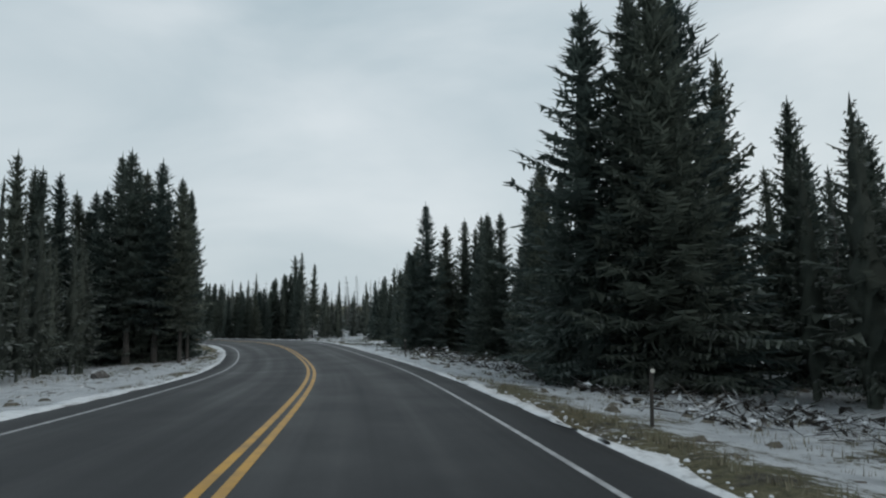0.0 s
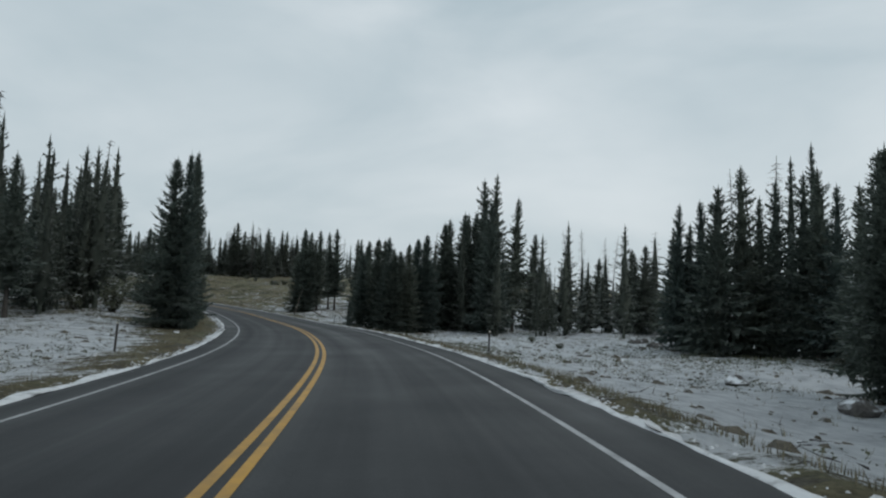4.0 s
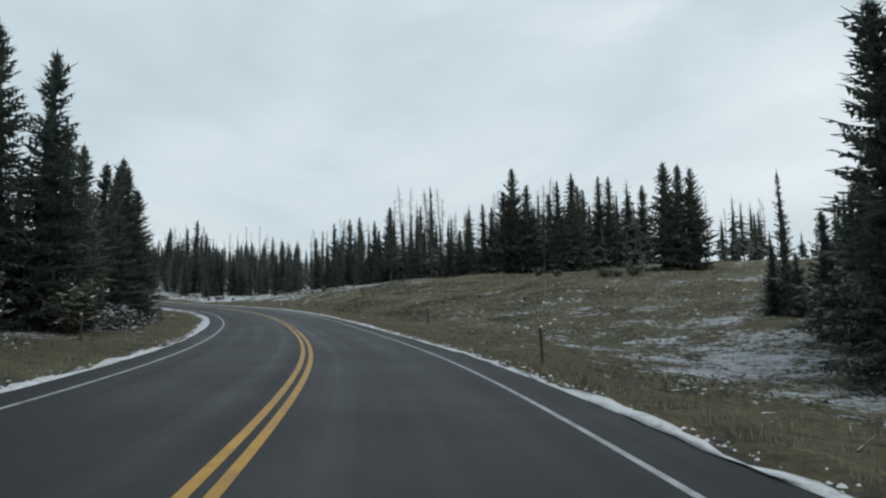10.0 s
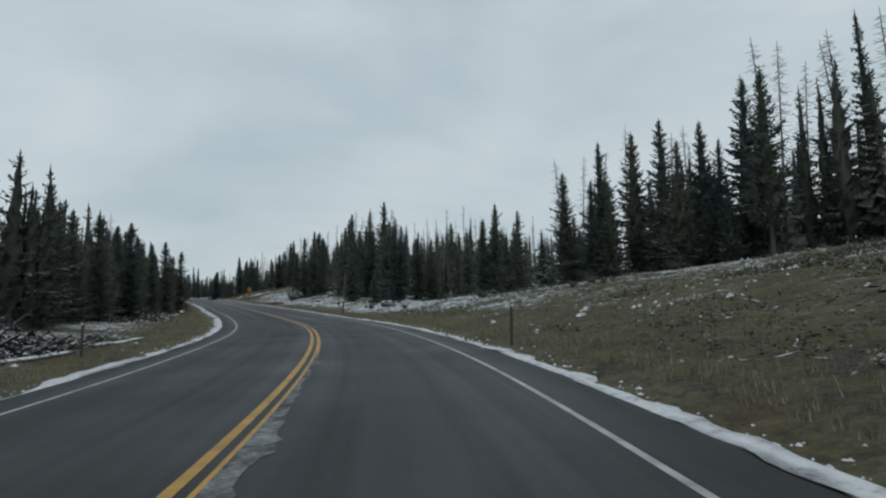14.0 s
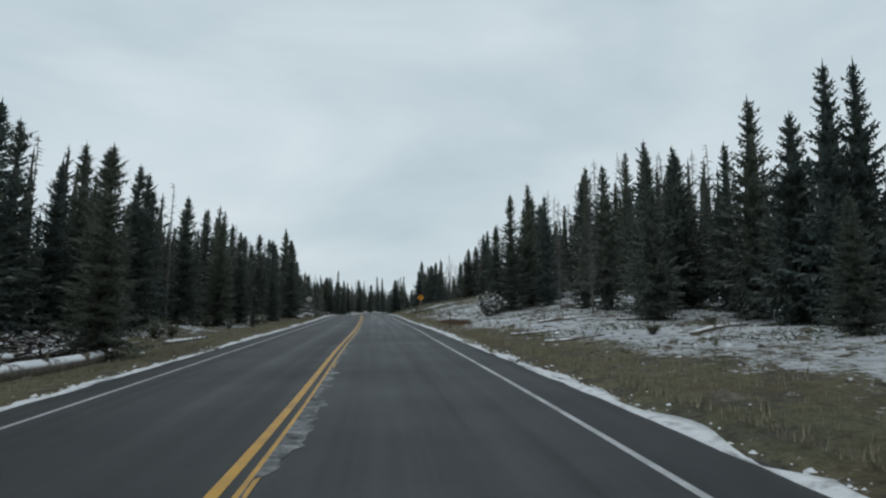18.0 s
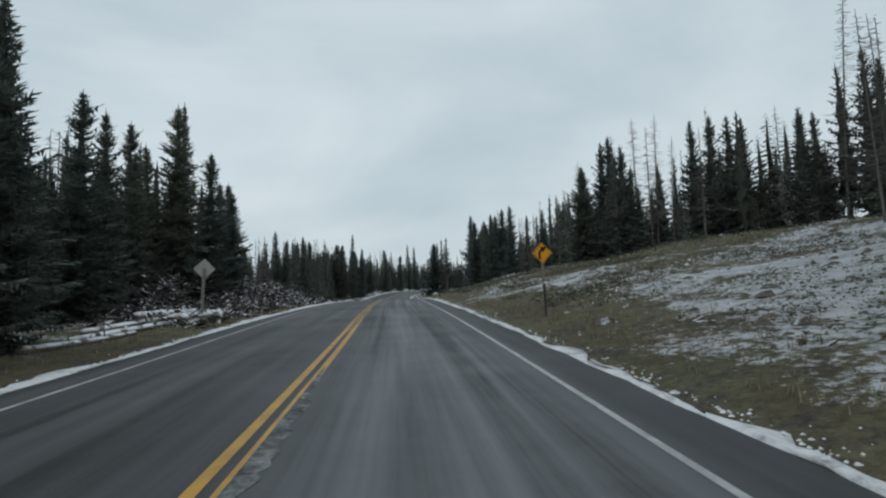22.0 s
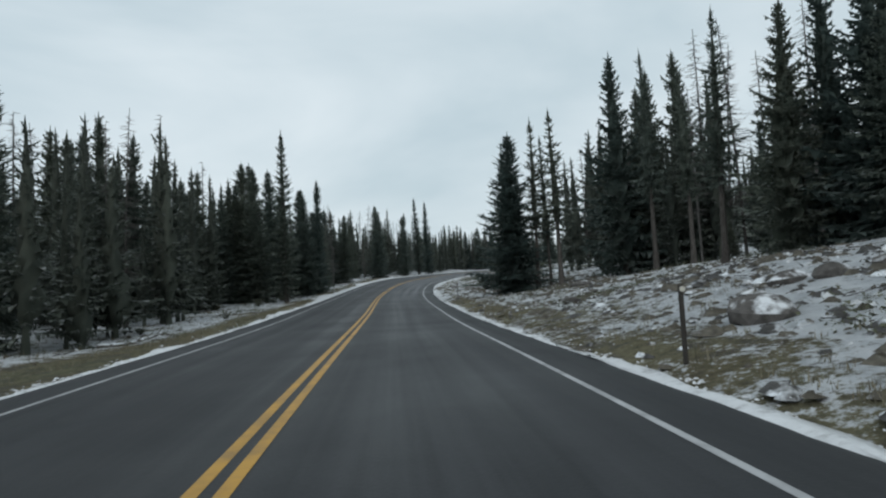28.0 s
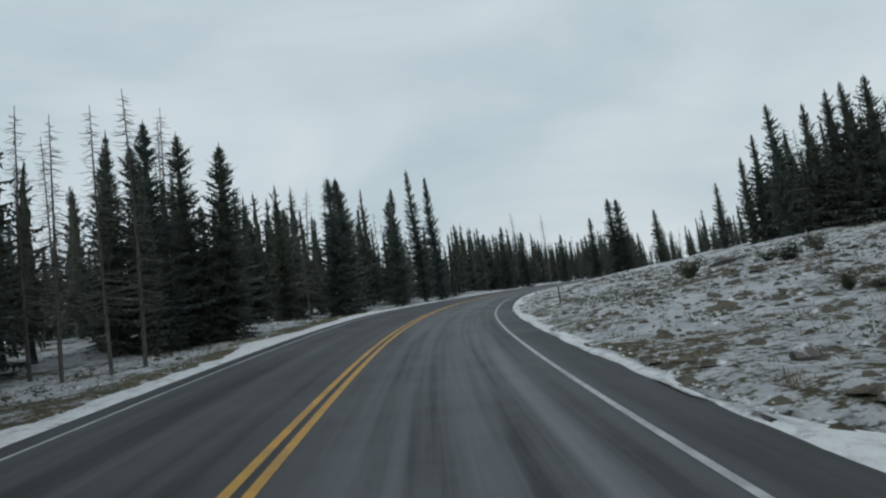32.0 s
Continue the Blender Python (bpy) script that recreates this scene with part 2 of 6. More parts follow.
M_ASPHALT = mat_asphalt()
M_YELLOW = mat_paint("yellow_line_paint", (0.50, 0.27, 0.035), 0.55)
M_WHITE = mat_paint("white_line_paint", (0.44, 0.45, 0.46), 0.7)
M_GROUND = mat_ground()
M_SNOW = mat_snow()
M_SLASH = mat_topped("slash_branches", (0.018, 0.016, 0.014), (0.075, 0.066, 0.058), 0.22)
M_LOGSNOW = mat_topped("snow_topped_log", (0.060, 0.052, 0.044), (0.19, 0.168, 0.142), 0.45)
M_ROCK = mat_topped("grey_granite", (0.075, 0.070, 0.066), (0.165, 0.155, 0.147), 0.06)
M_BRUSH = mat_topped("frosted_willow_leaves", (0.070, 0.080, 0.058), (0.19, 0.20, 0.145), -0.02)
M_STEEL = mat_plain("dark_weathered_steel", (0.055, 0.050, 0.045), 0.6)
M_CHIP = mat_plain("pale_reflector", (0.72, 0.70, 0.62), 0.35)
M_SIGN = mat_plain("orange_yellow_sign_sheet", (0.72, 0.315, 0.018), 0.45, 0.12)
M_BLACK = mat_plain("black_sign_paint", (0.022, 0.014, 0.010), 0.5)
M_SIGNBACK = mat_plain("dull_aluminium_sign_back", (0.30, 0.32, 0.30), 0.5)
M_WOODPOST = mat_plain("weathered_grey_timber", (0.21, 0.19, 0.165), 0.85, 0.4)
M_POLE = mat_plain("peeled_grey_pole", (0.30, 0.27, 0.235), 0.85, 0.45)
M_BLADES = mat_blades()
M_JUNIPER = mat_topped("snowy_juniper_leaves", (0.030, 0.038, 0.028), (0.11, 0.125, 0.090), 0.42)
M_REED = mat_plain("red_brown_dry_stems", (0.145, 0.096, 0.068), 0.85, 0.5)
M_CLOD = mat_topped("dark_turf_clods", (0.040, 0.034, 0.026), (0.12, 0.105, 0.080), -0.25)
M_MAT = mat_topped("low_mat_shrub_leaves", (0.046, 0.052, 0.034), (0.165, 0.172, 0.112), -0.16)
M_TURF = mat_topped("snow_flecked_turf", (0.058, 0.052, 0.042), (0.175, 0.158, 0.128), -0.12)
M_RUBBLE = mat_topped("dark_broken_stone", (0.045, 0.044, 0.042), (0.125, 0.120, 0.115), 0.02)
M_NEEDLE = mat_needles("spruce_needles", (0.060, 0.076, 0.073), (0.150, 0.178, 0.166), 0.26)
# far woods: light real frost, whitened further to paint in distance haze
M_WOODS = mat_needles("hazed_frosty_needles", (0.056, 0.068, 0.066), (0.130, 0.150, 0.140), 0.45)
M_FROSTED = mat_needles("frosted_needles", (0.042, 0.053, 0.048), (0.120, 0.140, 0.124), 0.95)
M_BARK = mat_bark("spruce_bark", (0.042, 0.038, 0.035), (0.142, 0.131, 0.120))
M_BRANCH = mat_bark("snowy_slash_wood", (0.030, 0.026, 0.023), (0.11, 0.098, 0.088))
M_LOG = mat_bark("weathered_log_wood", (0.075, 0.066, 0.056), (0.24, 0.22, 0.19))
M_DEAD = mat_bark("dead_grey_wood", (0.060, 0.056, 0.053), (0.19, 0.182, 0.174))


# ---- building helpers ----
def mesh_object(name, verts, faces, material, parent=None, smooth=False, attrs=None):
    me = bpy.data.meshes.new(name)
    me.from_pydata([tuple(v) for v in verts], [], [tuple(f) for f in faces])
    me.materials.append(material)
    if smooth:
        me.shade_smooth()
    for key, vals in (attrs or {}).items():
        a = me.attributes.new(key, "FLOAT", "POINT")
        a.data.foreach_set("value", np.asarray(vals, dtype=np.float32))
    ob = new(name, me)
    if parent is not None:
        ob.parent = parent
    return ob


# ---- the road's line ----
CENTRE = [
    (7.6, -81.4, 1.90), (4.6, -54.3, 1.28), (1.6, -27.3, 0.66), (-1.4, -0.3, 0.04), (-6.0, 26.3, -0.31),
    (-14.1, 51.8, -0.25), (-25.5, 75.7, -0.54), (-40.3, 97.2, -0.54), (-58.2, 116.0, -0.22), (-78.5, 132.0, 0.53),
    (-101.0, 144.6, 1.80), (-125.3, 153.3, 3.18), (-151.2, 158.5, 4.61), (-177.7, 161.5, 6.29), (-204.0, 163.9, 8.12),
    (-230.2, 166.0, 9.99), (-256.2, 168.1, 11.46), (-281.8, 170.3, 12.51), (-307.2, 172.4, 13.38), (-332.3, 174.9, 14.91),
]
BANK = [(-84, -0.010), (0, -0.020), (27, 0.020), (54, 0.030), (80, -0.015), (118, -0.022), (160, -0.012), (194, 0.018), (228, 0.010), (253, 0.022), (295, 0.012), (338, 0.012), (380, 0.000), (405, -0.020), (439, 0.000)]
EDGE_LEFT, EDGE_RIGHT = 4.10, 4.32      # from the line to the asphalt's edges


def road_line():
    pts = [np.array(p) for p in CENTRE]
    a, p, rise = radians(173.5) + 0.025, pts[-1], 0.075
    for k in range(22):      # beyond the last bend to the right
        a -= 0.05 if k < 15 else 0.0
        rise = max(0.02, rise - 0.0025)
        p = p + np.array([math.cos(a) * 10, math.sin(a) * 10, 10 * rise])
        if k % 2:
            pts.append(p)
    pts = [2 * pts[0] - pts[1]] + pts + [2 * pts[-1] - pts[-2]]
    out = []
    for i in range(1, len(pts) - 2):
        n = max(4, int(np.linalg.norm(pts[i + 1] - pts[i])))
        for k in range(n):
            u = k / n
            a0, a1, a2, a3 = pts[i - 1:i + 3]
            out.append(0.5 * (2 * a1 + (a2 - a0) * u + (2 * a0 - 5 * a1 + 4 * a2 - a3) * u * u + (3 * a1 - a0 - 3 * a2 + a3) * u ** 3))
    out.append(pts[-2])
    return np.array(out)


SETTLE = [   # metres along, shift to the right, lift, added cross-fall
    (-84, 0.01, 0.008, 0.0020), (0, 0.13, 0.264, -0.0141), (18, 0.21, 0.119, -0.0135), (36, 0.13, -0.031, 0.0006), (54, 0.16, 0.035, 0.0182), (72, 0.35, 0.150, 0.0421),
    (90, 0.10, 0.149, 0.0422), (108, -0.15, 0.093, 0.0091), (126, 0.04, 0.247, -0.0033), (144, 0.33, 0.249, -0.0051), (162, -0.09, 0.229, -0.0072), (180, -0.13, 0.184, 0.0008),
    (198, 0.23, 0.172, 0.0079), (216, 0.38, 0.072, 0.0174), (234, 0.20, 0.056, 0.0151), (252, -0.09, 0.170, 0.0088), (270, 0.05, 0.196, -0.0043), (288, 0.09, 0.092, -0.0081),
    (306, 0.15, 0.036, 0.0026), (324, 0.06, 0.059, 0.0088), (342, 0.21, 0.084, 0.0072), (360, 0.16, 0.149, 0.0052), (378, 0.08, 0.250, -0.0004), (396, 0.03, 0.250, -0.0052),
    (414, -0.23, 0.094, 0.0028), (432, -0.12, 0.187, -0.0292), (450, -0.14, 0.245, -0.0884), (480, -0.09, 0.248, -0.0647),
]


def settle(line):
    t = np.gradient(line, axis=0)
    t /= np.linalg.norm(t[:, :2], axis=1)[:, None]
    s = np.r_[0, np.cumsum(np.linalg.norm(np.diff(line[:, :2], axis=0), axis=1))]
    s -= s[np.argmin(np.abs(line[:, 1]) + np.abs(line[:, 0] + 1.4))]
    k = np.array(SETTLE)
    w = np.hanning(23) / np.hanning(23).sum()
    side, lift, fall = (np.convolve(np.pad(np.interp(s, k[:, 0], k[:, j]), 11, mode="edge"), w, "valid") for j in (1, 2, 3))
    return line + np.stack([t[:, 1] * side, -t[:, 0] * side, lift - 0.05], 1), s, fall


LINE, OLD_ALONG, FALL = settle(road_line())
TANG = np.gradient(LINE, axis=0)
TANG /= np.linalg.norm(TANG[:, :2], axis=1)[:, None]
RIGHT = np.stack([TANG[:, 1], -TANG[:, 0]], 1)
SEG = np.r_[0, np.cumsum(np.linalg.norm(np.diff(LINE[:, :2], axis=0), axis=1))]
START = SEG[np.argmin(np.abs(LINE[:, 1]) + np.abs(LINE[:, 0] + 1.4))]
ALONG = SEG - START       # metres along the road from the first view
BANKS = np.interp(OLD_ALONG, *zip(*BANK)) + FALL


def road_point(s, d, lift=0.0):
    """A place on the road s metres along and d metres to the right of its centre."""
    x, y, z = (np.interp(s, ALONG, LINE[:, k]) for k in range(3))
    rx, ry = np.interp(s, ALONG, RIGHT[:, 0]), np.interp(s, ALONG, RIGHT[:, 1])
    q = math.hypot(rx, ry)
    return (x + rx / q * d, y + ry / q * d, z + np.interp(s, ALONG, BANKS) * d + lift)


def nearest(xy):
    """For places: metres along, metres to the right, and the row of the nearest point of the road's line."""
    xy = np.asarray(xy, dtype=float)
    j = np.empty(len(xy), dtype=int)
    for k in range(0, len(xy), 20000):
        part = xy[k:k + 20000]
        j[k:k + 20000] = np.argmin((part[:, None, 0] - LINE[None, :, 0]) ** 2 + (part[:, None, 1] - LINE[None, :, 1]) ** 2, axis=1)
    d = ((xy - LINE[j, :2]) * RIGHT[j]).sum(1)
    along = ((xy - LINE[j, :2]) * TANG[j, :2]).sum(1)
    far = np.linalg.norm(xy - LINE[j, :2], axis=1)
    return ALONG[j] + np.clip(along, -1, 1), np.where(d < 0, -far, far), j


# ---- the lie of the land, as rise over the road: by metres along, at 7, 12, 22, 45 and 90 m to the side ----
SIDE = (4.7, 7, 12, 22, 45, 90)
LAND_RIGHT = [(-50, -0.2, -0.4, -0.3, 0, 1), (50, -0.4, -0.7, -0.6, 0, 2), (95, -0.4, -0.7, -0.5, 0, 2), (135, -0.5, -0.8, -0.5, 0.6, 3),
              (152, -0.2, -0.2, 0.9, 3, 5), (175, 0.2, 1.0, 2.6, 4.5, 6), (200, 0.5, 1.7, 3.4, 5, 7), (222, 0.3, 1.4, 2.9, 4.5, 6), (240, 0.0, 0.6, 1.4, 3, 5), (262, 0.1, 0.5, 1.2, 2.5, 4),
              (285, 0.4, 1.2, 2.4, 4, 6), (315, 0.5, 1.5, 3.2, 5, 7), (350, 0.6, 1.8, 3.6, 5, 7), (378, 0.4, 1.4, 3.0, 4.5, 6), (400, 0.2, 0.9, 1.8, 3, 5), (436, 0.1, 0.6, 1.4, 2.4, 3.5), (540, 0.1, 0.4, 1.0, 2.0, 3.5)]
LAND_LEFT = [(-50, -0.2, -0.3, 0, 0.5, 1), (50, -0.3, -0.5, -0.3, 0.5, 2), (95, 0.0, 0.1, 0.4, 1.5, 2), (115, 0.4, 1.2, 1.8, 2.2, 2.5), (150, 0.1, 0.7, 1.2, 1.5, 2), (175, -0.1, 0.0, 0.2, 0.6, 1.5),
             (260, -0.1, 0.1, 0.4, 0.8, 1.5), (300, 0.0, 0.2, 0.4, 1, 2), (330, 0.1, 0.6, 1.0, 1.5, 2), (370, 0.0, 0.1, 0.3, 1, 2), (400, -0.3, -0.3, 0.0, 0.5, 1), (450, 0.0, 0.4, 0.9, 1.5, 2), (540, 0.0, 0.5, 1, 1.5, 2)]


def rise(s, d):
    out = np.zeros_like(s)
    for table, side in ((LAND_RIGHT, d >= 0), (LAND_LEFT, d < 0)):
        at = np.array([r[0] for r in table])
        cols = np.stack([np.zeros_like(s)] + [np.interp(s, at, [r[k] for r in table]) for k in range(1, 6)])
        ad = np.abs(d)
        val = cols[0] * 0
        for k in range(5):
            u = np.clip((ad - SIDE[k]) / (SIDE[k + 1] - SIDE[k]), 0, 1)
            val = val + (cols[k + 1] - cols[k]) * u
        out = np.where(side, val, out)
    return out


NOISE_TABLES = {}


def smooth_noise(x, y, size, seed):
    """Cheap value noise on arrays, -1 to 1."""
    if seed not in NOISE_TABLES:
        NOISE_TABLES[seed] = np.random.RandomState(seed).rand(64, 64) * 2 - 1
    tab = NOISE_TABLES[seed]
    u, v = x / size, y / size
    i, j = np.floor(u).astype(int), np.floor(v).astype(int)
    fu, fv = u - i, v - j
    fu, fv = fu * fu * (3 - 2 * fu), fv * fv * (3 - 2 * fv)
    g = lambda a, b: tab[a % 64, b % 64]
    return (g(i, j) * (1 - fu) + g(i + 1, j) * fu) * (1 - fv) + (g(i, j + 1) * (1 - fu) + g(i + 1, j + 1) * fu) * fv


def ground_height(x, y):
    x, y = np.atleast_1d(np.asarray(x, float)), np.atleast_1d(np.asarray(y, float))
    s, d, j = nearest(np.stack([x, y], 1))
    ad = np.abs(d)
    z = np.interp(s, ALONG, LINE[:, 2]) + np.clip(d, -5, 5) * np.interp(s, ALONG, BANKS) + rise(s, d)
    amp = np.clip((ad - 5.2) / 6, 0, 1)
    z = z + amp * (0.16 * smooth_noise(x, y, 3.1, 1) + 0.30 * smooth_noise(x, y, 9.0, 2) + 0.10 * smooth_noise(x, y, 1.5, 3))
    z = z + np.clip((ad - 40) / 60, 0, 1) * 1.5 * smooth_noise(x, y, 45.0, 4)
    return np.where(ad < np.where(d > 0, EDGE_RIGHT, EDGE_LEFT) + 0.15, z - 0.35, z - 0.02)


SNOW_RIGHT = [(-51, 0.62), (51, 0.75), (84, 0.72), (105, 0.66), (127, 0.60), (148, 0.55), (160, 0.43), (190, 0.40), (206, 0.47), (222, 0.60), (240, 0.66), (278, 0.62), (296, 0.64), (306, 0.60), (318, 0.56), (328, 0.48),
              (354, 0.52), (371, 0.70), (422, 0.62), (540, 0.60)]
SNOW_LEFT = [(-51, 1.0), (21, 0.92), (50, 0.80), (75, 0.78), (95, 0.56), (127, 0.50), (160, 0.58), (219, 0.55), (278, 0.5), (321, 0.55), (371, 0.6), (540, 0.62)]


def snow_cover(s, d):
    v = np.where(d >= 0, np.interp(s, *zip(*SNOW_RIGHT)), np.interp(s, *zip(*SNOW_LEFT)))
    start = np.interp(s, (60, 100, 262, 270, 298, 306, 362, 368), (5.3, 6.6, 6.6, 5.6, 5.6, 6.6, 6.6, 5.4))
    near = np.clip(1 - (np.abs(d) - start) / np.interp(s, (60, 100), (1.3, 2.2)), 0, 1)      # the mown strip beside the road is barer
    bare = np.where(d > 0, np.interp(s, (18, 24, 46, 52, 262, 272, 296, 304, 360, 375, 404, 414), (0.34, 0.0, 0.0, 0.34, 0.34, 0.20, 0.20, 0.30, 0.34, 0.22, 0.22, 0.05)), np.interp(s, (404, 414), (0.34, 0.15)))
    slope = np.where(d > 0, np.interp(s, (314, 322, 345, 356), (0, 1, 1, 0)), 0)
    return v - bare * near * (1 - 0.75 * slope) + slope * np.interp(np.abs(d), (5.5, 7, 9.5, 13), (0.0, 0.10, 0.06, -0.14))


def axis(lo, hi, step, reach):
    inner = list(np.arange(lo, hi + step / 2, step))
    k, a, b = step, [lo], [inner[-1]]
    while a[0] > -reach:
        k *= 1.35
        a.insert(0, a[0] - k)
        b.append(b[-1] + k)
    return np.array(a[:-1] + inner + b[1:])


def build_ground():
    xs, ys = axis(-600, 120, 1.6, 3600), axis(-110, 420, 1.6, 3600)
    gx, gy = np.meshgrid(xs, ys)
    x, y = gx.ravel(), gy.ravel()
    z = ground_height(x, y)
    s, d, _ = nearest(np.stack([x, y], 1))
    n, w = len(xs), len(ys)
    i = np.arange(n * (w - 1)).reshape(w - 1, n)[:, :-1].ravel()
    faces = np.stack([i, i + 1, i + n + 1, i + n], 1)
    me = bpy.data.meshes.new("ground")
    me.vertices.add(len(x))
    me.vertices.foreach_set("co", np.stack([x, y, z], 1).astype(np.float32).ravel())
    me.loops.add(len(faces) * 4)
    me.loops.foreach_set("vertex_index", faces.astype(np.int32).ravel())
    me.polygons.add(len(faces))
    me.polygons.foreach_set("loop_start", np.arange(0, len(faces) * 4, 4, dtype=np.int32))
    me.update(calc_edges=True)
    me.materials.append(M_GROUND)
    me.shade_smooth()
    a = me.attributes.new("snow", "FLOAT", "POINT")
    a.data.foreach_set("value", snow_cover(s, d).astype(np.float32))
    return tagged(new("ground", me), "rolling meadow of dry grass under thin patchy snow", "ground", kind="structure")


ground = build_ground()


def ribbon(name, s0, s1, offsets, lifts, material, step=1.0, wobble=None, parent=None):
    """A strip along the road: at each step one row of points at the given offsets and lifts."""
    ss = np.arange(s0, s1 + step / 2, step)
    verts, faces, across, along = [], [], [], []
    k = len(offsets)
    for i, s in enumerate(ss):
        for j in range(k):
            o, l = offsets[j], lifts[j]
            if wobble:
                o, l = wobble(s, j, o, l)
            verts.append(road_point(s, o, l))
            across.append(o), along.append(s)
        if i:
            a = (i - 1) * k
            faces += [(a + j, a + j + 1, a + k + j + 1, a + k + j) for j in range(k - 1)]
    return mesh_object(name, verts, faces, material, parent, True, {"across": across, "along": along}), ss


# slush dusts the driving lane where the road tops the rise and at the last bend
SLUSH = [(-84, 0.0), (139, 0.05), (156, 0.15), (253, 0.15), (278, 0.5), (300, 0.85), (338, 0.8), (359, 0.15), (395, 0.1), (412, 0.4), (424, 0.68), (540, 0.7)]
S_END = float(ALONG[-1]) - 2
cuts = (-EDGE_LEFT - 0.35, -EDGE_LEFT, -3.65, -2.7, -1.8, -0.9, 0.0, 0.9, 1.8, 2.7, 3.65, EDGE_RIGHT, EDGE_RIGHT + 0.35)
road, rows = ribbon("road", -90, S_END, cuts, (-0.35, 0, 0.02, 0.03, 0.03, 0.045, 0.05, 0.045, 0.03, 0.03, 0.02, 0, -0.35), M_ASPHALT)
slush = road.data.attributes.new("slush", "FLOAT", "POINT")
lane = {0.9: 0.8, 1.8: 1.0, 2.7: 1.0, 0.0: 0.35, 3.65: 0.3, EDGE_RIGHT: 0.2, -0.9: 0.3, -1.8: 0.4, -2.7: 0.35, -3.65: 0.3}
slush.data.foreach_set("value", np.array([np.interp(s, *zip(*SLUSH)) * lane.get(c, 0.05) for s in rows for c in cuts], dtype=np.float32))
tagged(road, "dark damp two-lane asphalt road with worn wheel tracks", "road", kind="structure")
for d in (0.043, 0.243):
    line, _ = ribbon("centre_line", -90, S_END, (d - 0.052, d + 0.052), (0.053, 0.053), M_YELLOW, parent=road)
for d in (-3.18, 3.38):
    line, _ = ribbon("edge_line", -90, S_END, (d - 0.038, d + 0.038), (0.026, 0.026), M_WHITE, parent=road)


def snow_bank(side, base):
    ph = random.uniform(0, 9)

    def wob(s, j, o, l):
        a = np.array([s])
        w = 0.5 + 0.5 * smooth_noise(a, a * 0 + ph, 7.0, 11)[0]
        f = smooth_noise(a, a * 0 + ph + 20 * j, 1.3, 12)[0]
        g = smooth_noise(a, a * 0 + ph + 40 * j, 0.5, 13)[0]
        wide = float(np.interp(s, *zip(*base)))
        reach = wide * (0.55 + 0.75 * w)
        o = (EDGE_RIGHT if side > 0 else EDGE_LEFT) - 0.12 - 0.35 * max(0.0, wide - 0.6) + (0.0, 0.15, 0.55, 1.0)[j] * reach + (0.04, 0.10, 0.16, 0.30)[j] * f + (0.025, 0.06, 0.09, 0.16)[j] * g + (0.015, 0.03, 0.05, 0.09)[j] * smooth_noise(a, a * 0 + ph + 60 * j, 0.24, 14)[0]
        return side * o, l + (0.004, 0.012, 0.02, 0.03)[j] * (f + g)
    b, _ = ribbon("snow_strip", -90, S_END, (0, 1, 2, 3), (0.002, 0.028, 0.035, -0.10), M_SNOW, 0.28, wob)
    if side > 0:
        b.data.flip_normals()
    return tagged(b, "thin ridge of ploughed snow along the asphalt edge", "snow", kind="structure")


snow_bank(1, [(-84, 0.3), (51, 0.25), (127, 0.2), (194, 0.24), (278, 0.28), (354, 0.33), (422, 0.4), (540, 0.4)])
snow_bank(-1, [(-84, 0.6), (51, 0.36), (169, 0.32), (278, 0.34), (312, 0.7), (335, 0.9), (354, 0.6), (397, 0.5), (415, 1.35), (430, 1.8), (540, 1.4)])


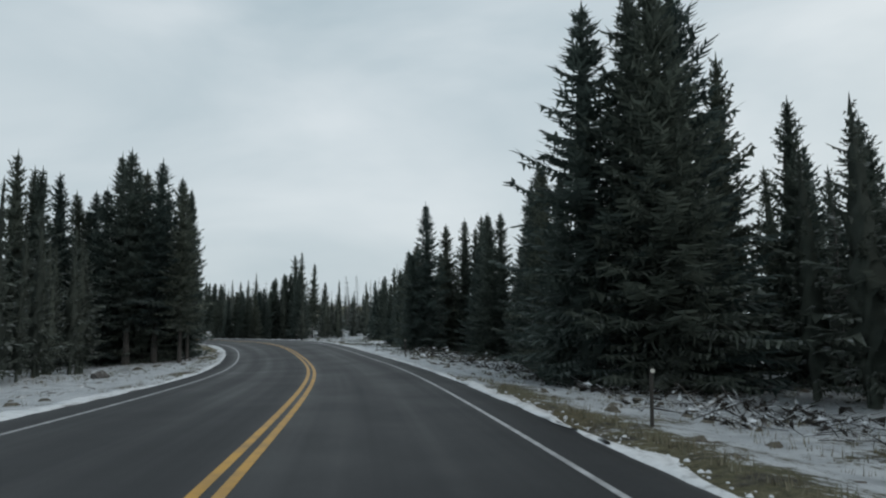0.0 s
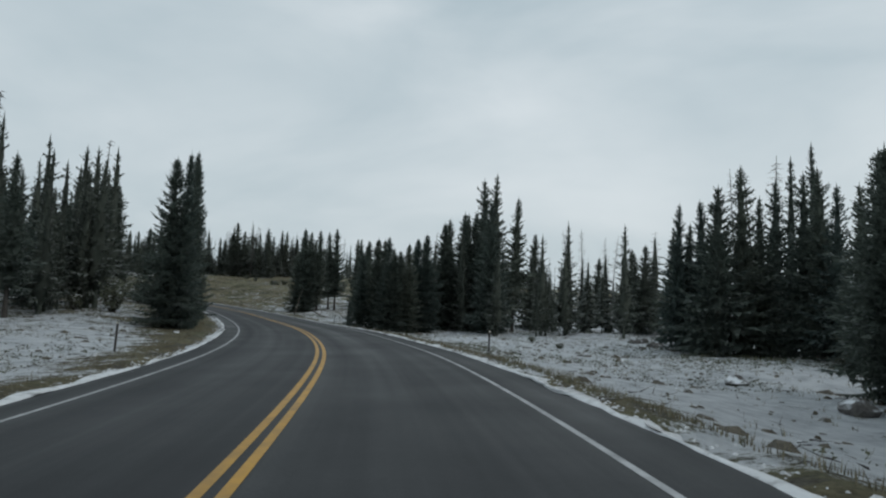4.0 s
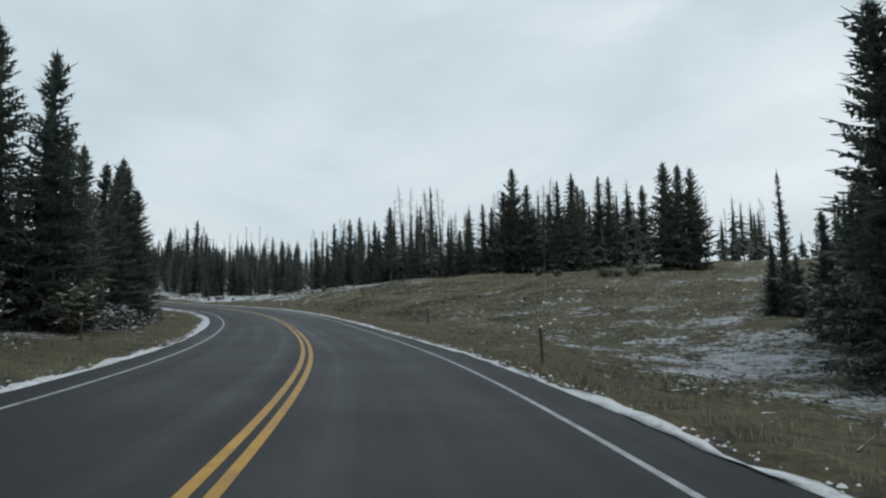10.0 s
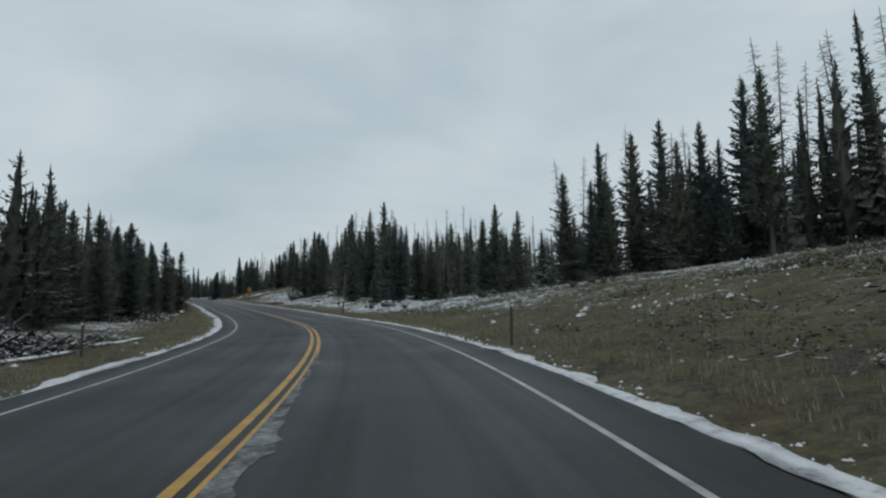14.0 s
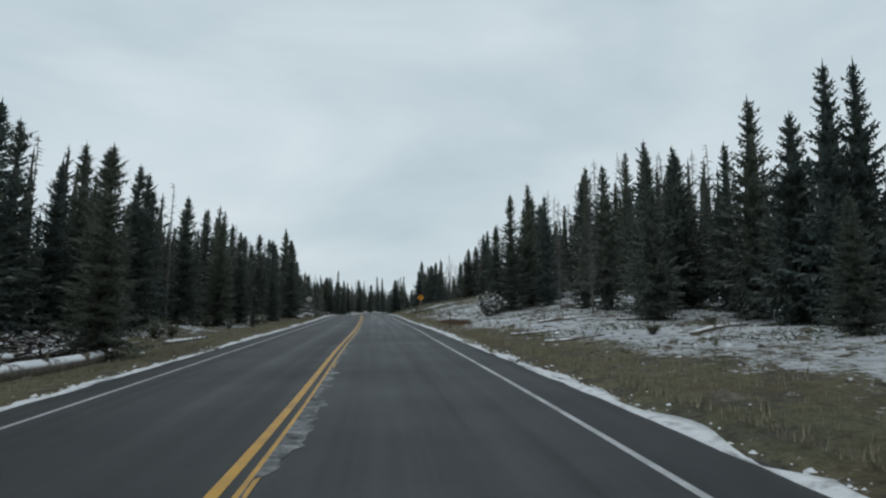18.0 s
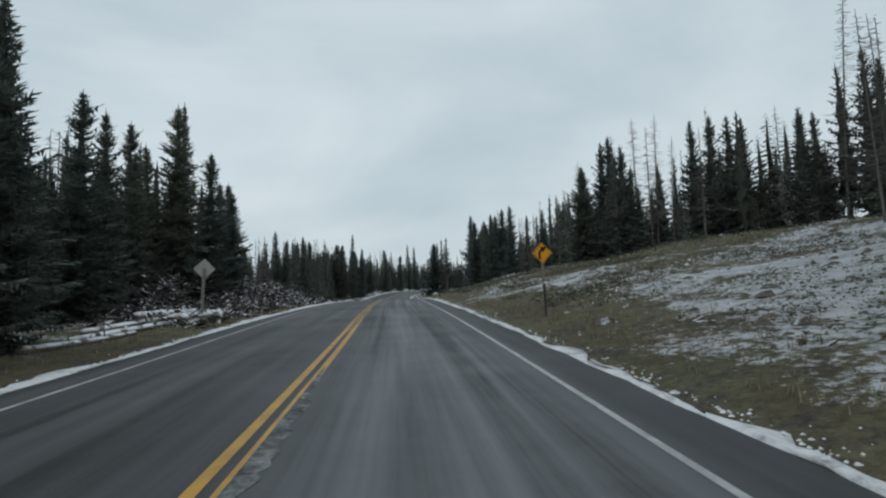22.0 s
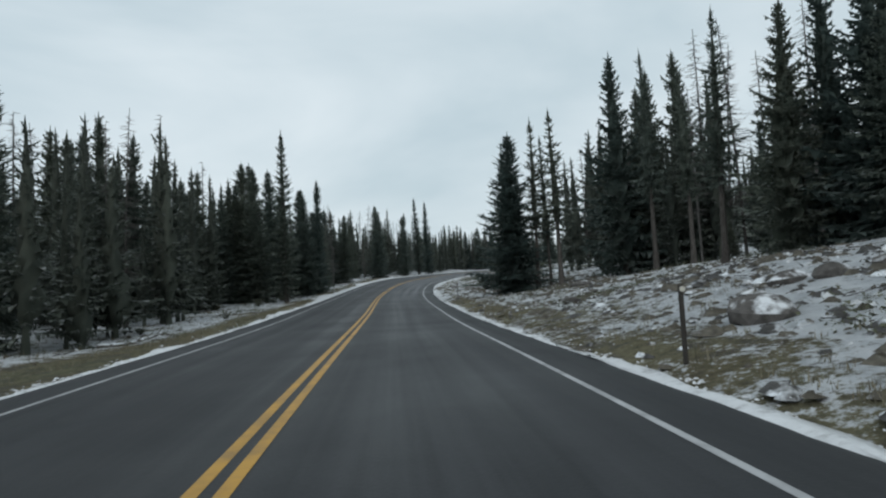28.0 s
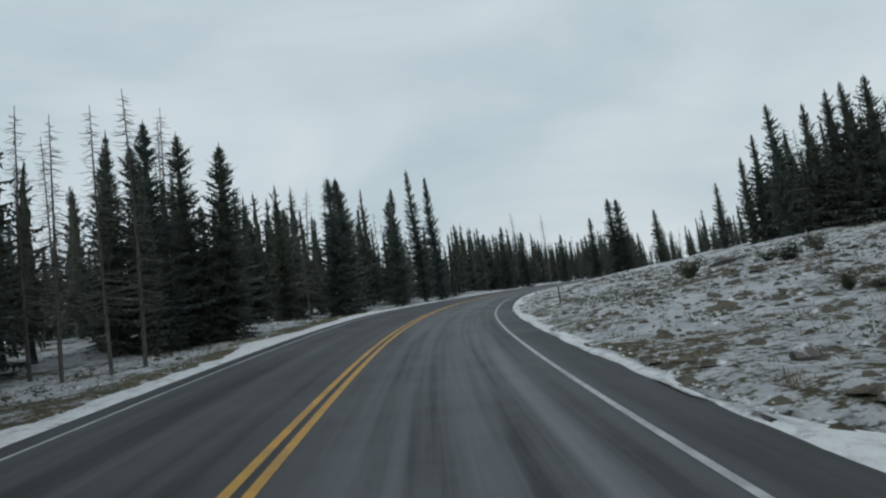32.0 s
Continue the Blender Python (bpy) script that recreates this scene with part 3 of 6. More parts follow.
# ---- trees ----
def spruce_mesh(seed, height, spread, bare, lush=1.0, gap=0.36, fine=4):
    """Trunk and crown of a spruce: whorls of drooping boughs, each a spine with hanging side twigs, round a ragged dense core."""
    rs = random.Random(seed)
    tv, tf = [], []
    bend = rs.uniform(-0.12, 0.12)
    for k in range(9):
        u = k / 8
        r = (0.0125 * height * (1 - u) ** 0.9 + 0.01) * (1.5 if k == 0 else 1)
        for a in range(6):
            w = a * math.pi / 3
            tv.append((r * math.cos(w) + bend * math.sin(3 * u), r * math.sin(w), -0.4 + u * (height + 0.35)))
    for k in range(8):
        for a in range(6):
            b = (a + 1) % 6
            tf.append((k * 6 + a, k * 6 + b, k * 6 + 6 + b, k * 6 + 6 + a))
    v, f = [], []

    def outline(u):
        return spread * height * (0.05 + 0.95 * (1 - u) ** 0.92) * (0.62 + 0.38 * min(1, u * 7))

    # ragged core of inner twigs
    rings, m = 15, 8
    for k in range(rings):
        u = k / (rings - 1)
        z = height * (bare + (0.97 - bare) * u)
        for a in range(m):
            w = 6.283 * (a + 0.5 * (k % 2)) / m
            r = outline(u) * (rs.uniform(0.05, 0.16) if (a + k) % 2 else rs.uniform(0.26, 0.44)) * (0.5 if k == 0 else 1) * (0.7 if fine >= 8 else 1)
            v.append((r * math.cos(w) + bend * math.sin(3 * z / height), r * math.sin(w), z + rs.uniform(-0.25, 0.25)))
    for k in range(rings - 1):
        for a in range(m):
            p, q = k * m + a, k * m + (a + 1) % m
            f += [(p, q, q + m), (p, q + m, p + m)]
    z = bare * height
    while z < height * 0.985:
        u = (z - bare * height) / (height * (1 - bare))
        reach = outline(u)
        n = max(3, int((9.5 if u < 0.7 else 7) * lush))
        reach *= rs.uniform(0.82, 1.12)
        turn = rs.uniform(0, 6.28)
        for k in range(n):
            a = turn + 6.283 * k / n + rs.uniform(-0.35, 0.35)
            length = reach * rs.uniform(0.62, 1.0) * (1.28 if rs.random() < 0.13 else 1)
            droop = (-0.50 * (1 - u) + 0.42 * u) + rs.uniform(-0.2, 0.2)
            ca, sa = math.cos(a), math.sin(a)
            z0 = z + rs.uniform(-0.75, 0.75) * gap * (1 if u < 0.9 else 0.4)
            steps = (fine if length > 0.6 else 2 + fine // 4) if fine < 8 else max(3, int(length / 0.15))
            pts = []
            for q in range(steps + 1):
                w = q / steps
                pts.append(Vector((ca * length * w + bend * math.sin(3 * z0 / height), sa * length * w, z0 + length * (droop * w + 0.30 * w * w))))
            side = Vector((-sa, ca, 0))
            if fine >= 8:
                for q in range(steps):
                    p0, p1 = pts[q], pts[q + 1]
                    wide = (length * (0.19 * (1 - q / steps) + 0.08) + 0.07) * rs.uniform(0.6, 1.25)
                    for sg in (-1, 1):
                        tip = p1 + side * sg * wide + Vector((0, 0, -wide * rs.uniform(0.0, 0.55))) + (p1 - p0) * rs.uniform(0.4, 1.8)
                        i = len(v)
                        v.extend((p0, p0 + (p1 - p0) * 0.7, tip, tip - (p1 - p0) * rs.uniform(0.5, 0.9) - side * sg * wide * 0.18))
                        f.append((i, i + 1, i + 2, i + 3))
                    i = len(v)
                    v.extend((p0, p1, (p0 + p1) * 0.5 + Vector((rs.uniform(-0.1, 0.1), rs.uniform(-0.1, 0.1), -rs.uniform(0.08, 0.30)))))
                    f.append((i, i + 1, i + 2))
                continue
            for q in range(1 if steps >= 4 else 0, steps):
                p0, p1 = pts[q], pts[q + 1]
                w = (q + 0.5) / steps
                wide = (length * (0.25 * (1 - w) + 0.09) + 0.04) * rs.uniform(0.7, 1.25) * (1.0 if fine < 5 else 0.92)
                for sg in (-1, 1):
                    tip = p1 + side * sg * wide + Vector((0, 0, -wide * rs.uniform(0.15, 0.8))) + (p1 - p0) * rs.uniform(0.1, 0.8)
                    i = len(v)
                    v.extend((p0, p1, tip))
                    f.append((i, i + 1, i + 2))
                tip = (p0 + p1) * 0.5 + Vector((rs.uniform(-0.12, 0.12), rs.uniform(-0.12, 0.12), -rs.uniform(0.35, 0.95) * (0.14 + wide)))
                i = len(v)
                v.extend((p0, p1, tip))
                f.append((i, i + 1, i + 2))
            i = len(v)
            tip = pts[-1] + (pts[-1] - pts[-2]) * rs.uniform(0.3, 0.7)
            v.extend((pts[-1] + side * 0.09 * length, pts[-1] - side * 0.09 * length, tip))
            f.append((i, i + 1, i + 2))
        z += gap * (0.75 + 0.5 * rs.random()) * (1.0 if u < 0.8 else 0.5)
    i = len(v)
    for k in range(3):
        a = k * 2.1
        v.extend(((0.10 * math.cos(a), 0.10 * math.sin(a), height - 0.6), (-0.05 * math.cos(a), -0.05 * math.sin(a), height - 0.5), (0, 0, height + 0.30)))
        f.append((i + 3 * k, i + 3 * k + 1, i + 3 * k + 2))
    return (tv, tf), (v, f)


def snag_mesh(seed, height):
    """A dead standing trunk with short bare branches."""
    rs = random.Random(seed)
    tv, tf, bv, bf = [], [], [], []
    lean = rs.uniform(-0.5, 0.5)
    for k in range(9):
        u = k / 8
        r = 0.0066 * height * (1 - u) + 0.014
        for a in range(5):
            w = a * 1.2566
            tv.append((r * math.cos(w) + lean * u * u, r * math.sin(w), -0.4 + u * (height + 0.4)))
    for k in range(8):
        for a in range(5):
            b = (a + 1) % 5
            tf.append((k * 5 + a, k * 5 + b, k * 5 + 5 + b, k * 5 + 5 + a))
    z = 0.2 * height
    while z < height * 0.97:
        u = z / height
        for _ in range(rs.choice((1, 2, 2, 3))):
            a = rs.uniform(0, 6.28)
            ln = height * 0.125 * (1.12 - u) * rs.uniform(0.4, 1.4) + 0.14
            p = Vector((lean * u * u, 0, z))
            q = p + Vector((math.cos(a) * ln * 0.6, math.sin(a) * ln * 0.6, -0.12 * ln))
            e = p + Vector((math.cos(a) * ln, math.sin(a) * ln, -0.05 * ln + rs.uniform(-0.2, 0.2) * ln))
            s = Vector((-math.sin(a), math.cos(a), 0)) * 0.021
            t = Vector((0, 0, 0.024))
            i = len(bv)
            bv.extend((p + s, p - s, p + t, q + s * 0.7, q - s * 0.7, q + t * 0.7, e))
            for x, y in ((0, 1), (1, 2), (2, 0)):
                bf.append((i + x, i + y, i + 3 + y, i + 3 + x))
                bf.append((i + 3 + x, i + 3 + y, i + 6))
            if rs.random() < 0.7:
                j = len(bv)
                b2 = q + Vector((rs.uniform(-1, 1), rs.uniform(-1, 1), rs.uniform(-0.4, 0.2))) * ln * 0.4
                bv.extend((q + s * 0.5, q - s * 0.5, b2))
                bf.append((j, j + 1, j + 2))
        z += height * 0.0075 * rs.uniform(0.6, 1.6)
    return (tv, tf), (bv, bf)


def as_mesh(name, geo, material):
    me = bpy.data.meshes.new(name)
    me.from_pydata([tuple(p) for p in geo[0]], [], [tuple(q) for q in geo[1]])
    me.materials.append(material)
    return me


NOMINAL = 12.0
FORMS = {"full": (0.265, 0.02, 1.2), "narrow": (0.215, 0.03, 1.05), "bare": (0.20, 0.2, 1.05), "spire": (0.12, 0.06, 0.9), "mast": (0.11, 0.34, 0.68), "frosted": (0.23, 0.02, 1.0)}
SPRUCE, SPRUCE_MIDDLE, SPRUCE_NEAR = {}, {}, {}
for form, (spread, bare, lush) in FORMS.items():
    SPRUCE[form], SPRUCE_MIDDLE[form], SPRUCE_NEAR[form] = [], [], []
    leaf = M_FROSTED if form == "frosted" else M_NEEDLE
    for k in range(3):
        trunk, crown = spruce_mesh(17 * k + 100 * len(SPRUCE), NOMINAL, spread, bare, lush * 0.9)
        SPRUCE[form].append((as_mesh("trunk", trunk, M_BARK), as_mesh("crown", crown, leaf)))
        if k == 2:
            break
        trunk, crown = spruce_mesh(17 * k + 5 + 100 * len(SPRUCE), NOMINAL, spread, bare, lush, 0.34, 6)
        SPRUCE_MIDDLE[form].append((as_mesh("trunk", trunk, M_BARK), as_mesh("crown", crown, leaf)))
        trunk, crown = spruce_mesh(17 * k + 7 + 100 * len(SPRUCE), NOMINAL, spread, bare, lush, 0.33, 8)
        SPRUCE_NEAR[form].append((as_mesh("trunk", trunk, M_BARK), as_mesh("crown", crown, leaf)))
SNAGS = []
for k in range(4):
    trunk, twigs = snag_mesh(900 + k, NOMINAL)
    SNAGS.append((as_mesh("trunk", trunk, M_DEAD), as_mesh("dead_crown", twigs, M_DEAD)))
LABEL = {"full": "broad dark green spruce with boughs down to the ground", "narrow": "slim dark green spruce in the roadside stand",
         "bare": "tall spruce with a bare grey lower trunk", "spire": "thin spire-shaped dark spruce", "mast": "thin spruce with a long bare lower trunk", "frosted": "young spruce with boughs dusted white by snow", "snag": "dead bare grey standing tree trunk"}
PLACED = []
GROUPS = {"snag": "dead trees", "frosted": "snow-dusted young spruces"}


BACK_ROW, BACK_TRUNKS = [], []


def geometry(me, m):
    """Points and triangles of a mesh, moved by a matrix."""
    v = np.empty(len(me.vertices) * 3)
    me.vertices.foreach_get("co", v)
    v = v.reshape(-1, 3) @ np.array(m.to_3x3()).T + np.array(m.translation)
    f = [t for q in me.polygons for t in ([tuple(q.vertices)] if len(q.vertices) == 3 else [(q.vertices[0], q.vertices[1], q.vertices[2]), (q.vertices[0], q.vertices[2], q.vertices[3])])]
    return v, np.array(f)


def tree(x, y, h, form="full", wide=1.0, lean=0.0):
    """One tree of height h, standing on the ground at x, y, leaning by some degrees to the east."""
    z = float(ground_height(x, y)[0])
    k = len(PLACED)
    away = abs(float(nearest([(x, y)])[1][0]))
    if form != "snag":
        wide = min(wide, max(0.55, (away - 4.9) / (FORMS[form][0] * h)))
    kinds = SNAGS if form == "snag" else (SPRUCE_NEAR if away < 13.5 else SPRUCE_MIDDLE if away < 20 else SPRUCE)[form]
    a, b = kinds[k % len(kinds)]
    sc = h / NOMINAL
    if form == "snag":
        lean += random.uniform(-4.5, 4.5)
    m = pose(x, y, z, random.uniform(-1.5, 1.5), random.uniform(-1.5, 1.5) + lean, 0) @ pose(0, 0, 0, 0, 0, random.uniform(0, 360)) @ Matrix.Diagonal((sc * wide, sc * wide, sc, 1))
    PLACED.append((x, y))
    if form in ("narrow", "full", "bare") and away > BACK:
        BACK_ROW.append(geometry(b, m))
        BACK_TRUNKS.append(geometry(a, m))
        return None
    t = new("dead_tree" if form == "snag" else "spruce_tree")
    for name, me in (("trunk", a), ("dead_crown" if form == "snag" else "crown", b)):
        o = new(name, me)
        o.parent = t
    t.matrix_world = m
    return tagged(t, LABEL[form], "tree", GROUPS.get(form, "roadside spruces"))


BACK = 26.0


def stand(form, places):
    for x, y, h in places:
        tree(x, y, h, form, random.uniform(0.88, 1.15))


# ---- woods farther off: many trees in one object each ----
def far_spruce(rs, height, spread):
    """A plainer spruce: many narrow drooping boughs round a ragged core and a thin trunk."""
    v, f = [], []
    low, wave = rs.uniform(0.03, 0.14), rs.uniform(0, 6)
    for k in range(100):
        u = low + (0.97 - low) * (k + rs.random()) / 100
        z = height * u
        r = spread * height * (1 - u) ** 0.8 * (1 + 0.16 * math.sin(19 * u + wave)) + 0.10
        a = k * 2.4 + rs.uniform(-0.5, 0.5)
        ln = r * rs.uniform(0.55, 1.2)
        ca, sa = math.cos(a), math.sin(a)
        w, dz = 0.27 * ln, (0.45 - 0.75 * u + rs.uniform(-0.15, 0.15)) * ln
        i = len(v)
        v += [(0, 0, z + 0.20 * ln), (0.55 * ln * ca - w * sa, 0.55 * ln * sa + w * ca, z - dz * 0.9 - 0.25 * w), (ln * ca, ln * sa, z - dz * 0.75),
              (0.55 * ln * ca + w * sa, 0.55 * ln * sa - w * ca, z - dz * 0.9 - 0.25 * w)]
        f += [(i, i + 1, i + 2), (i, i + 2, i + 3)]
    c = len(v)
    for k in range(6):
        for a in range(5):
            w, r = 6.283 * (a + 0.5 * (k % 2)) / 5, spread * height * (1 - k / 5.4) ** 0.8 * rs.uniform(0.15, 0.40)
            v.append((r * math.cos(w), r * math.sin(w), height * (low + (0.9 - low) * k / 5 + rs.uniform(-0.03, 0.03))))
    for k in range(5):
        for a in range(5):
            p, q = c + k * 5 + a, c + k * 5 + (a + 1) % 5
            f += [(p, q, q + 5), (p, q + 5, p + 5)]
    i = len(v)
    v += [(0.15, 0, -0.4), (-0.08, 0.13, -0.4), (-0.08, -0.13, -0.4), (0, 0, height * 1.02)]
    f += [(i, i + 1, i + 3), (i + 1, i + 2, i + 3), (i + 2, i, i + 3)]
    return np.array(v), np.array(f)


def near_spruce(rs, height, spread):
    """The fuller kind for the front rows of the woods."""
    (tv, tf), (v, f) = spruce_mesh(rs.randrange(10000), height, spread, rs.uniform(0.02, 0.15), 0.46, 0.5)
    quads = [t for q in tf for t in (q[:3], (q[0], q[2], q[3]))]
    n = len(v)
    return np.array([tuple(p) for p in v] + [tuple(p) for p in tv]), np.array([tuple(q) for q in f] + [tuple(k + n for k in q) for q in quads])


def far_snag(rs, height):
    v, f = [], []
    for k in range(4):
        u = k / 3
        r = 0.008 * height * (1 - u) + 0.02
        for a in range(3):
            v.append((r * math.cos(a * 2.1), r * math.sin(a * 2.1), -0.4 + u * height))
    for k in range(3):
        for a in range(3):
            b = (a + 1) % 3
            f += [(k * 3 + a, k * 3 + b, k * 3 + 3 + b), (k * 3 + a, k * 3 + 3 + b, k * 3 + 3 + a)]
    for _ in range(84):
        z, a = rs.uniform(0.25, 0.97) * height, rs.uniform(0, 6.28)
        ln = (0.10 * (1.2 - z / height) * height + 0.1) * rs.uniform(0.5, 1.2)
        i = len(v)
        v += [(0, 0, z), (0, 0, z + 0.05), (ln * math.cos(a), ln * math.sin(a), z - 0.1 * ln)]
        f.append((i, i + 1, i + 2))
    return np.array(v), np.array(f)


def join(name, pieces, material, label):
    vs, fs, n = [], [], 0
    for v, f in pieces:
        vs.append(v), fs.append(f + n)
        n += len(v)
    v, f = np.concatenate(vs).astype(np.float32), np.concatenate(fs).astype(np.int32)
    me = bpy.data.meshes.new(name)
    me.vertices.add(len(v))
    me.vertices.foreach_set("co", v.ravel())
    me.loops.add(len(f) * 3)
    me.loops.foreach_set("vertex_index", f.ravel())
    me.polygons.add(len(f))
    me.polygons.foreach_set("loop_start", np.arange(0, len(f) * 3, 3, dtype=np.int32))
    me.update(calc_edges=True)
    me.materials.append(material)
    return tagged(new(name, me), label, "woods", kind="stuff")


def wood(stretches, seed, clear=2.2):
    """Trees strewn over stretches (from, to, near, far, trees per 100 m2, height, share of dead ones)."""
    rs = random.Random(seed)
    live = [far_spruce(rs, 10.0, rs.uniform(0.16, 0.23)) for _ in range(14)]
    front = [near_spruce(rs, 10.0, rs.uniform(0.17, 0.23)) for _ in range(10)]
    dead = [far_snag(rs, 10.0) for _ in range(6)]
    a, b = [], []
    for s0, s1, d0, d1, dens, h, share in stretches:
        for _ in range(int(abs(s1 - s0) * abs(d1 - d0) * dens * 0.75 / 100)):
            x, y, _z = road_point(rs.uniform(s0, s1), d0 + (d1 - d0) * rs.random() ** 2.1)
            s, d, _j = nearest([(x, y)])
            if abs(d[0]) < 0.8 * min(abs(d0), abs(d1)) or any((x - p) ** 2 + (y - q) ** 2 < clear for p, q in PLACED):
                continue
            z = float(ground_height(x, y)[0])
            clump = 0.96 + 0.22 * float(smooth_noise(np.array([x]), np.array([y]), 11.0, 31)[0])
            k = h * clump * rs.choice((0.55, 0.75, 0.9, 0.95, 1.0, 1.1)) * rs.uniform(0.9, 1.1) / 10
            isdead = rs.random() < share
            v, f = rs.choice(dead if isdead else front if abs(d[0]) < 29 else live)
            w, c, q = rs.uniform(0, 6.28), k * (rs.uniform(0.8, 1.2) if not isdead else 1), None
            m = np.array([[c * math.cos(w), -c * math.sin(w), 0], [c * math.sin(w), c * math.cos(w), 0], [0, 0, k * (1.1 if isdead else 1)]])
            (b if isdead else a).append((v @ m.T + (x, y, z), f))
    return a, b


# ---- the trees that stand out, stretch by stretch: x, y and height ----
stand("full", [(6.8, 19.7, 13.4), (8.2, 21.4, 14.0)])
stand("narrow", [(13.6, 19.7, 7.9), (13.8, 20.7, 9.0), (12.6, 22.6, 10.3), (4.9, 21.3, 13.3), (9.9, 22.8, 12.0), (7.1, 22.8, 13.2), (4.3, 23.5, 7.9),
    (15.1, 25.8, 9.4), (4.6, 24.7, 7.8), (17.3, 28.0, 9.1), (15.6, 30.1, 9.7), (4.8, 30.1, 9.9), (4.3, 32.4, 9.4), (5.2, 39.4, 9.1),
    (3.5, 40.8, 9.4), (2.7, 41.0, 9.4), (2.1, 42.1, 7.4)])
stand("bare", [(6.1, 21.0, 13.6), (4.6, 31.2, 10.0)])
stand("frosted", [(4.7, 26.9, 7.2)])
stand("full", [(-16.9, 41.5, 11.1), (-23.9, 41.7, 10.1), (-1.8, 50.5, 7.0), (-2.6, 49.5, 7.4), (-2.9, 58.9, 9.6)])
stand("narrow", [(-24.7, 36.2, 12.6), (-24.0, 36.7, 11.7), (-21.0, 38.5, 10.8), (-24.5, 37.6, 11.9), (-18.9, 39.6, 12.1), (-23.9, 39.1, 12.0), (-20.9, 40.2, 13.4),
    (-20.2, 40.7, 12.4), (-18.9, 41.5, 11.2), (-18.0, 42.1, 12.1), (-23.7, 40.6, 11.0), (-23.0, 41.1, 11.2), (-1.6, 49.4, 11.6), (3.4, 51.4, 9.9),
    (-19.5, 43.5, 11.6), (0.2, 51.2, 10.3), (2.5, 52.7, 10.2), (6.3, 54.6, 8.7), (1.6, 52.9, 11.0), (-3.4, 56.6, 7.9),
    (-3.8, 60.2, 9.1), (-3.2, 61.1, 8.9), (-0.2, 62.3, 9.3)])
stand("bare", [(-16.2, 38.6, 10.9), (-19.3, 38.3, 13.0), (-17.9, 38.9, 12.5), (-16.2, 39.7, 10.5), (3.2, 49.4, 10.5), (2.7, 50.6, 10.7)])
stand("snag", [(7.7, 54.0, 10.9), (7.7, 56.2, 11.6)])
stand("full", [(-6.3, 71.6, 6.8), (-3.5, 80.9, 8.7), (-8.8, 88.1, 8.8)])
stand("narrow", [(-4.7, 62.6, 7.5), (-4.4, 66.4, 8.4), (-4.7, 67.4, 7.7), (-5.2, 69.5, 7.7), (-3.2, 83.9, 8.0), (-3.8, 86.2, 8.2), (-4.0, 87.3, 9.3),
    (-4.6, 88.4, 9.5), (-7.2, 88.9, 10.1), (-6.3, 89.8, 8.6), (-5.4, 91.7, 9.8), (-9.2, 91.2, 8.5)])
stand("spire", [(-3.4, 91.2, 11.6), (-4.2, 93.5, 11.2)])
stand("snag", [(2.1, 65.7, 8.3)])
stand("full", [(-37.3, 81.3, 9.4), (-36.7, 81.8, 9.8), (-38.5, 84.3, 10.5), (-40.4, 87.3, 10.6), (-12.1, 112.3, 7.9), (-51.0, 84.5, 6.5), (-24.8, 107.0, 11.5),
    (-13.2, 118.5, 8.4), (-32.4, 103.4, 6.7), (-32.5, 104.6, 7.1), (-31.4, 105.9, 8.3), (-54.1, 88.6, 6.9), (-30.4, 110.4, 10.1), (-28.1, 113.1, 11.6),
    (-49.0, 96.9, 5.8), (-55.4, 91.6, 7.3), (-23.3, 120.0, 10.2)])
stand("narrow", [(-10.4, 91.2, 8.4), (-9.7, 92.2, 7.3), (-10.3, 100.3, 7.8), (-12.8, 114.3, 7.3), (-31.4, 103.8, 7.7), (-33.2, 103.1, 7.5), (-30.6, 106.2, 8.8),
    (-26.7, 110.1, 11.7), (-34.0, 104.2, 8.0), (-33.9, 105.3, 8.4), (-25.8, 112.5, 15.2), (-35.9, 104.1, 6.8), (-34.9, 105.0, 8.2), (-28.0, 111.1, 11.0),
    (-26.7, 112.4, 14.5), (-32.4, 107.7, 7.6), (-28.6, 112.1, 10.8), (-48.3, 96.2, 6.0), (-29.3, 112.8, 11.5), (-30.6, 113.0, 10.8), (-50.6, 98.2, 7.0)])
stand("bare", [(-43.9, 77.4, 8.6), (-24.6, 115.8, 13.5)])
stand("spire", [(-32.2, 109.8, 8.4)])
stand("snag", [(-6.9, 93.6, 10.8), (-5.5, 95.8, 11.6), (-4.7, 96.6, 12.1)])
stand("full", [(-51.3, 99.0, 7.1), (-17.6, 138.5, 8.5)])
stand("narrow", [(-56.7, 96.0, 9.2), (-56.0, 96.8, 9.8), (-56.7, 103.6, 6.0), (-43.3, 124.3, 6.9), (-43.0, 125.5, 6.7), (-44.9, 123.7, 7.9), (-44.6, 124.9, 7.8),
    (-63.1, 108.4, 7.8), (-39.2, 134.2, 7.0), (-40.4, 136.1, 7.5), (-44.6, 137.8, 8.3), (-47.0, 143.5, 8.4), (-50.2, 141.9, 10.0), (-57.7, 133.1, 11.9),
    (-57.7, 134.2, 11.5), (-51.0, 142.8, 10.6), (-51.9, 142.4, 10.6), (-53.3, 142.0, 10.8)])
stand("bare", [(-56.5, 134.6, 11.6), (-54.9, 137.1, 11.9), (-55.8, 136.9, 11.3)])
stand("full", [(-58.9, 133.0, 8.4), (-61.4, 139.4, 4.0), (-60.2, 138.0, 5.2), (-64.7, 145.9, 2.9), (-63.6, 145.2, 2.6)])
stand("spire", [(-40.1, 116.1, 7.3)])
stand("snag", [(-16.6, 138.5, 11.2), (-16.0, 140.6, 11.6), (-19.4, 138.5, 12.3), (-20.9, 138.4, 12.3), (-39.7, 138.2, 7.7), (-43.3, 142.0, 7.7)])
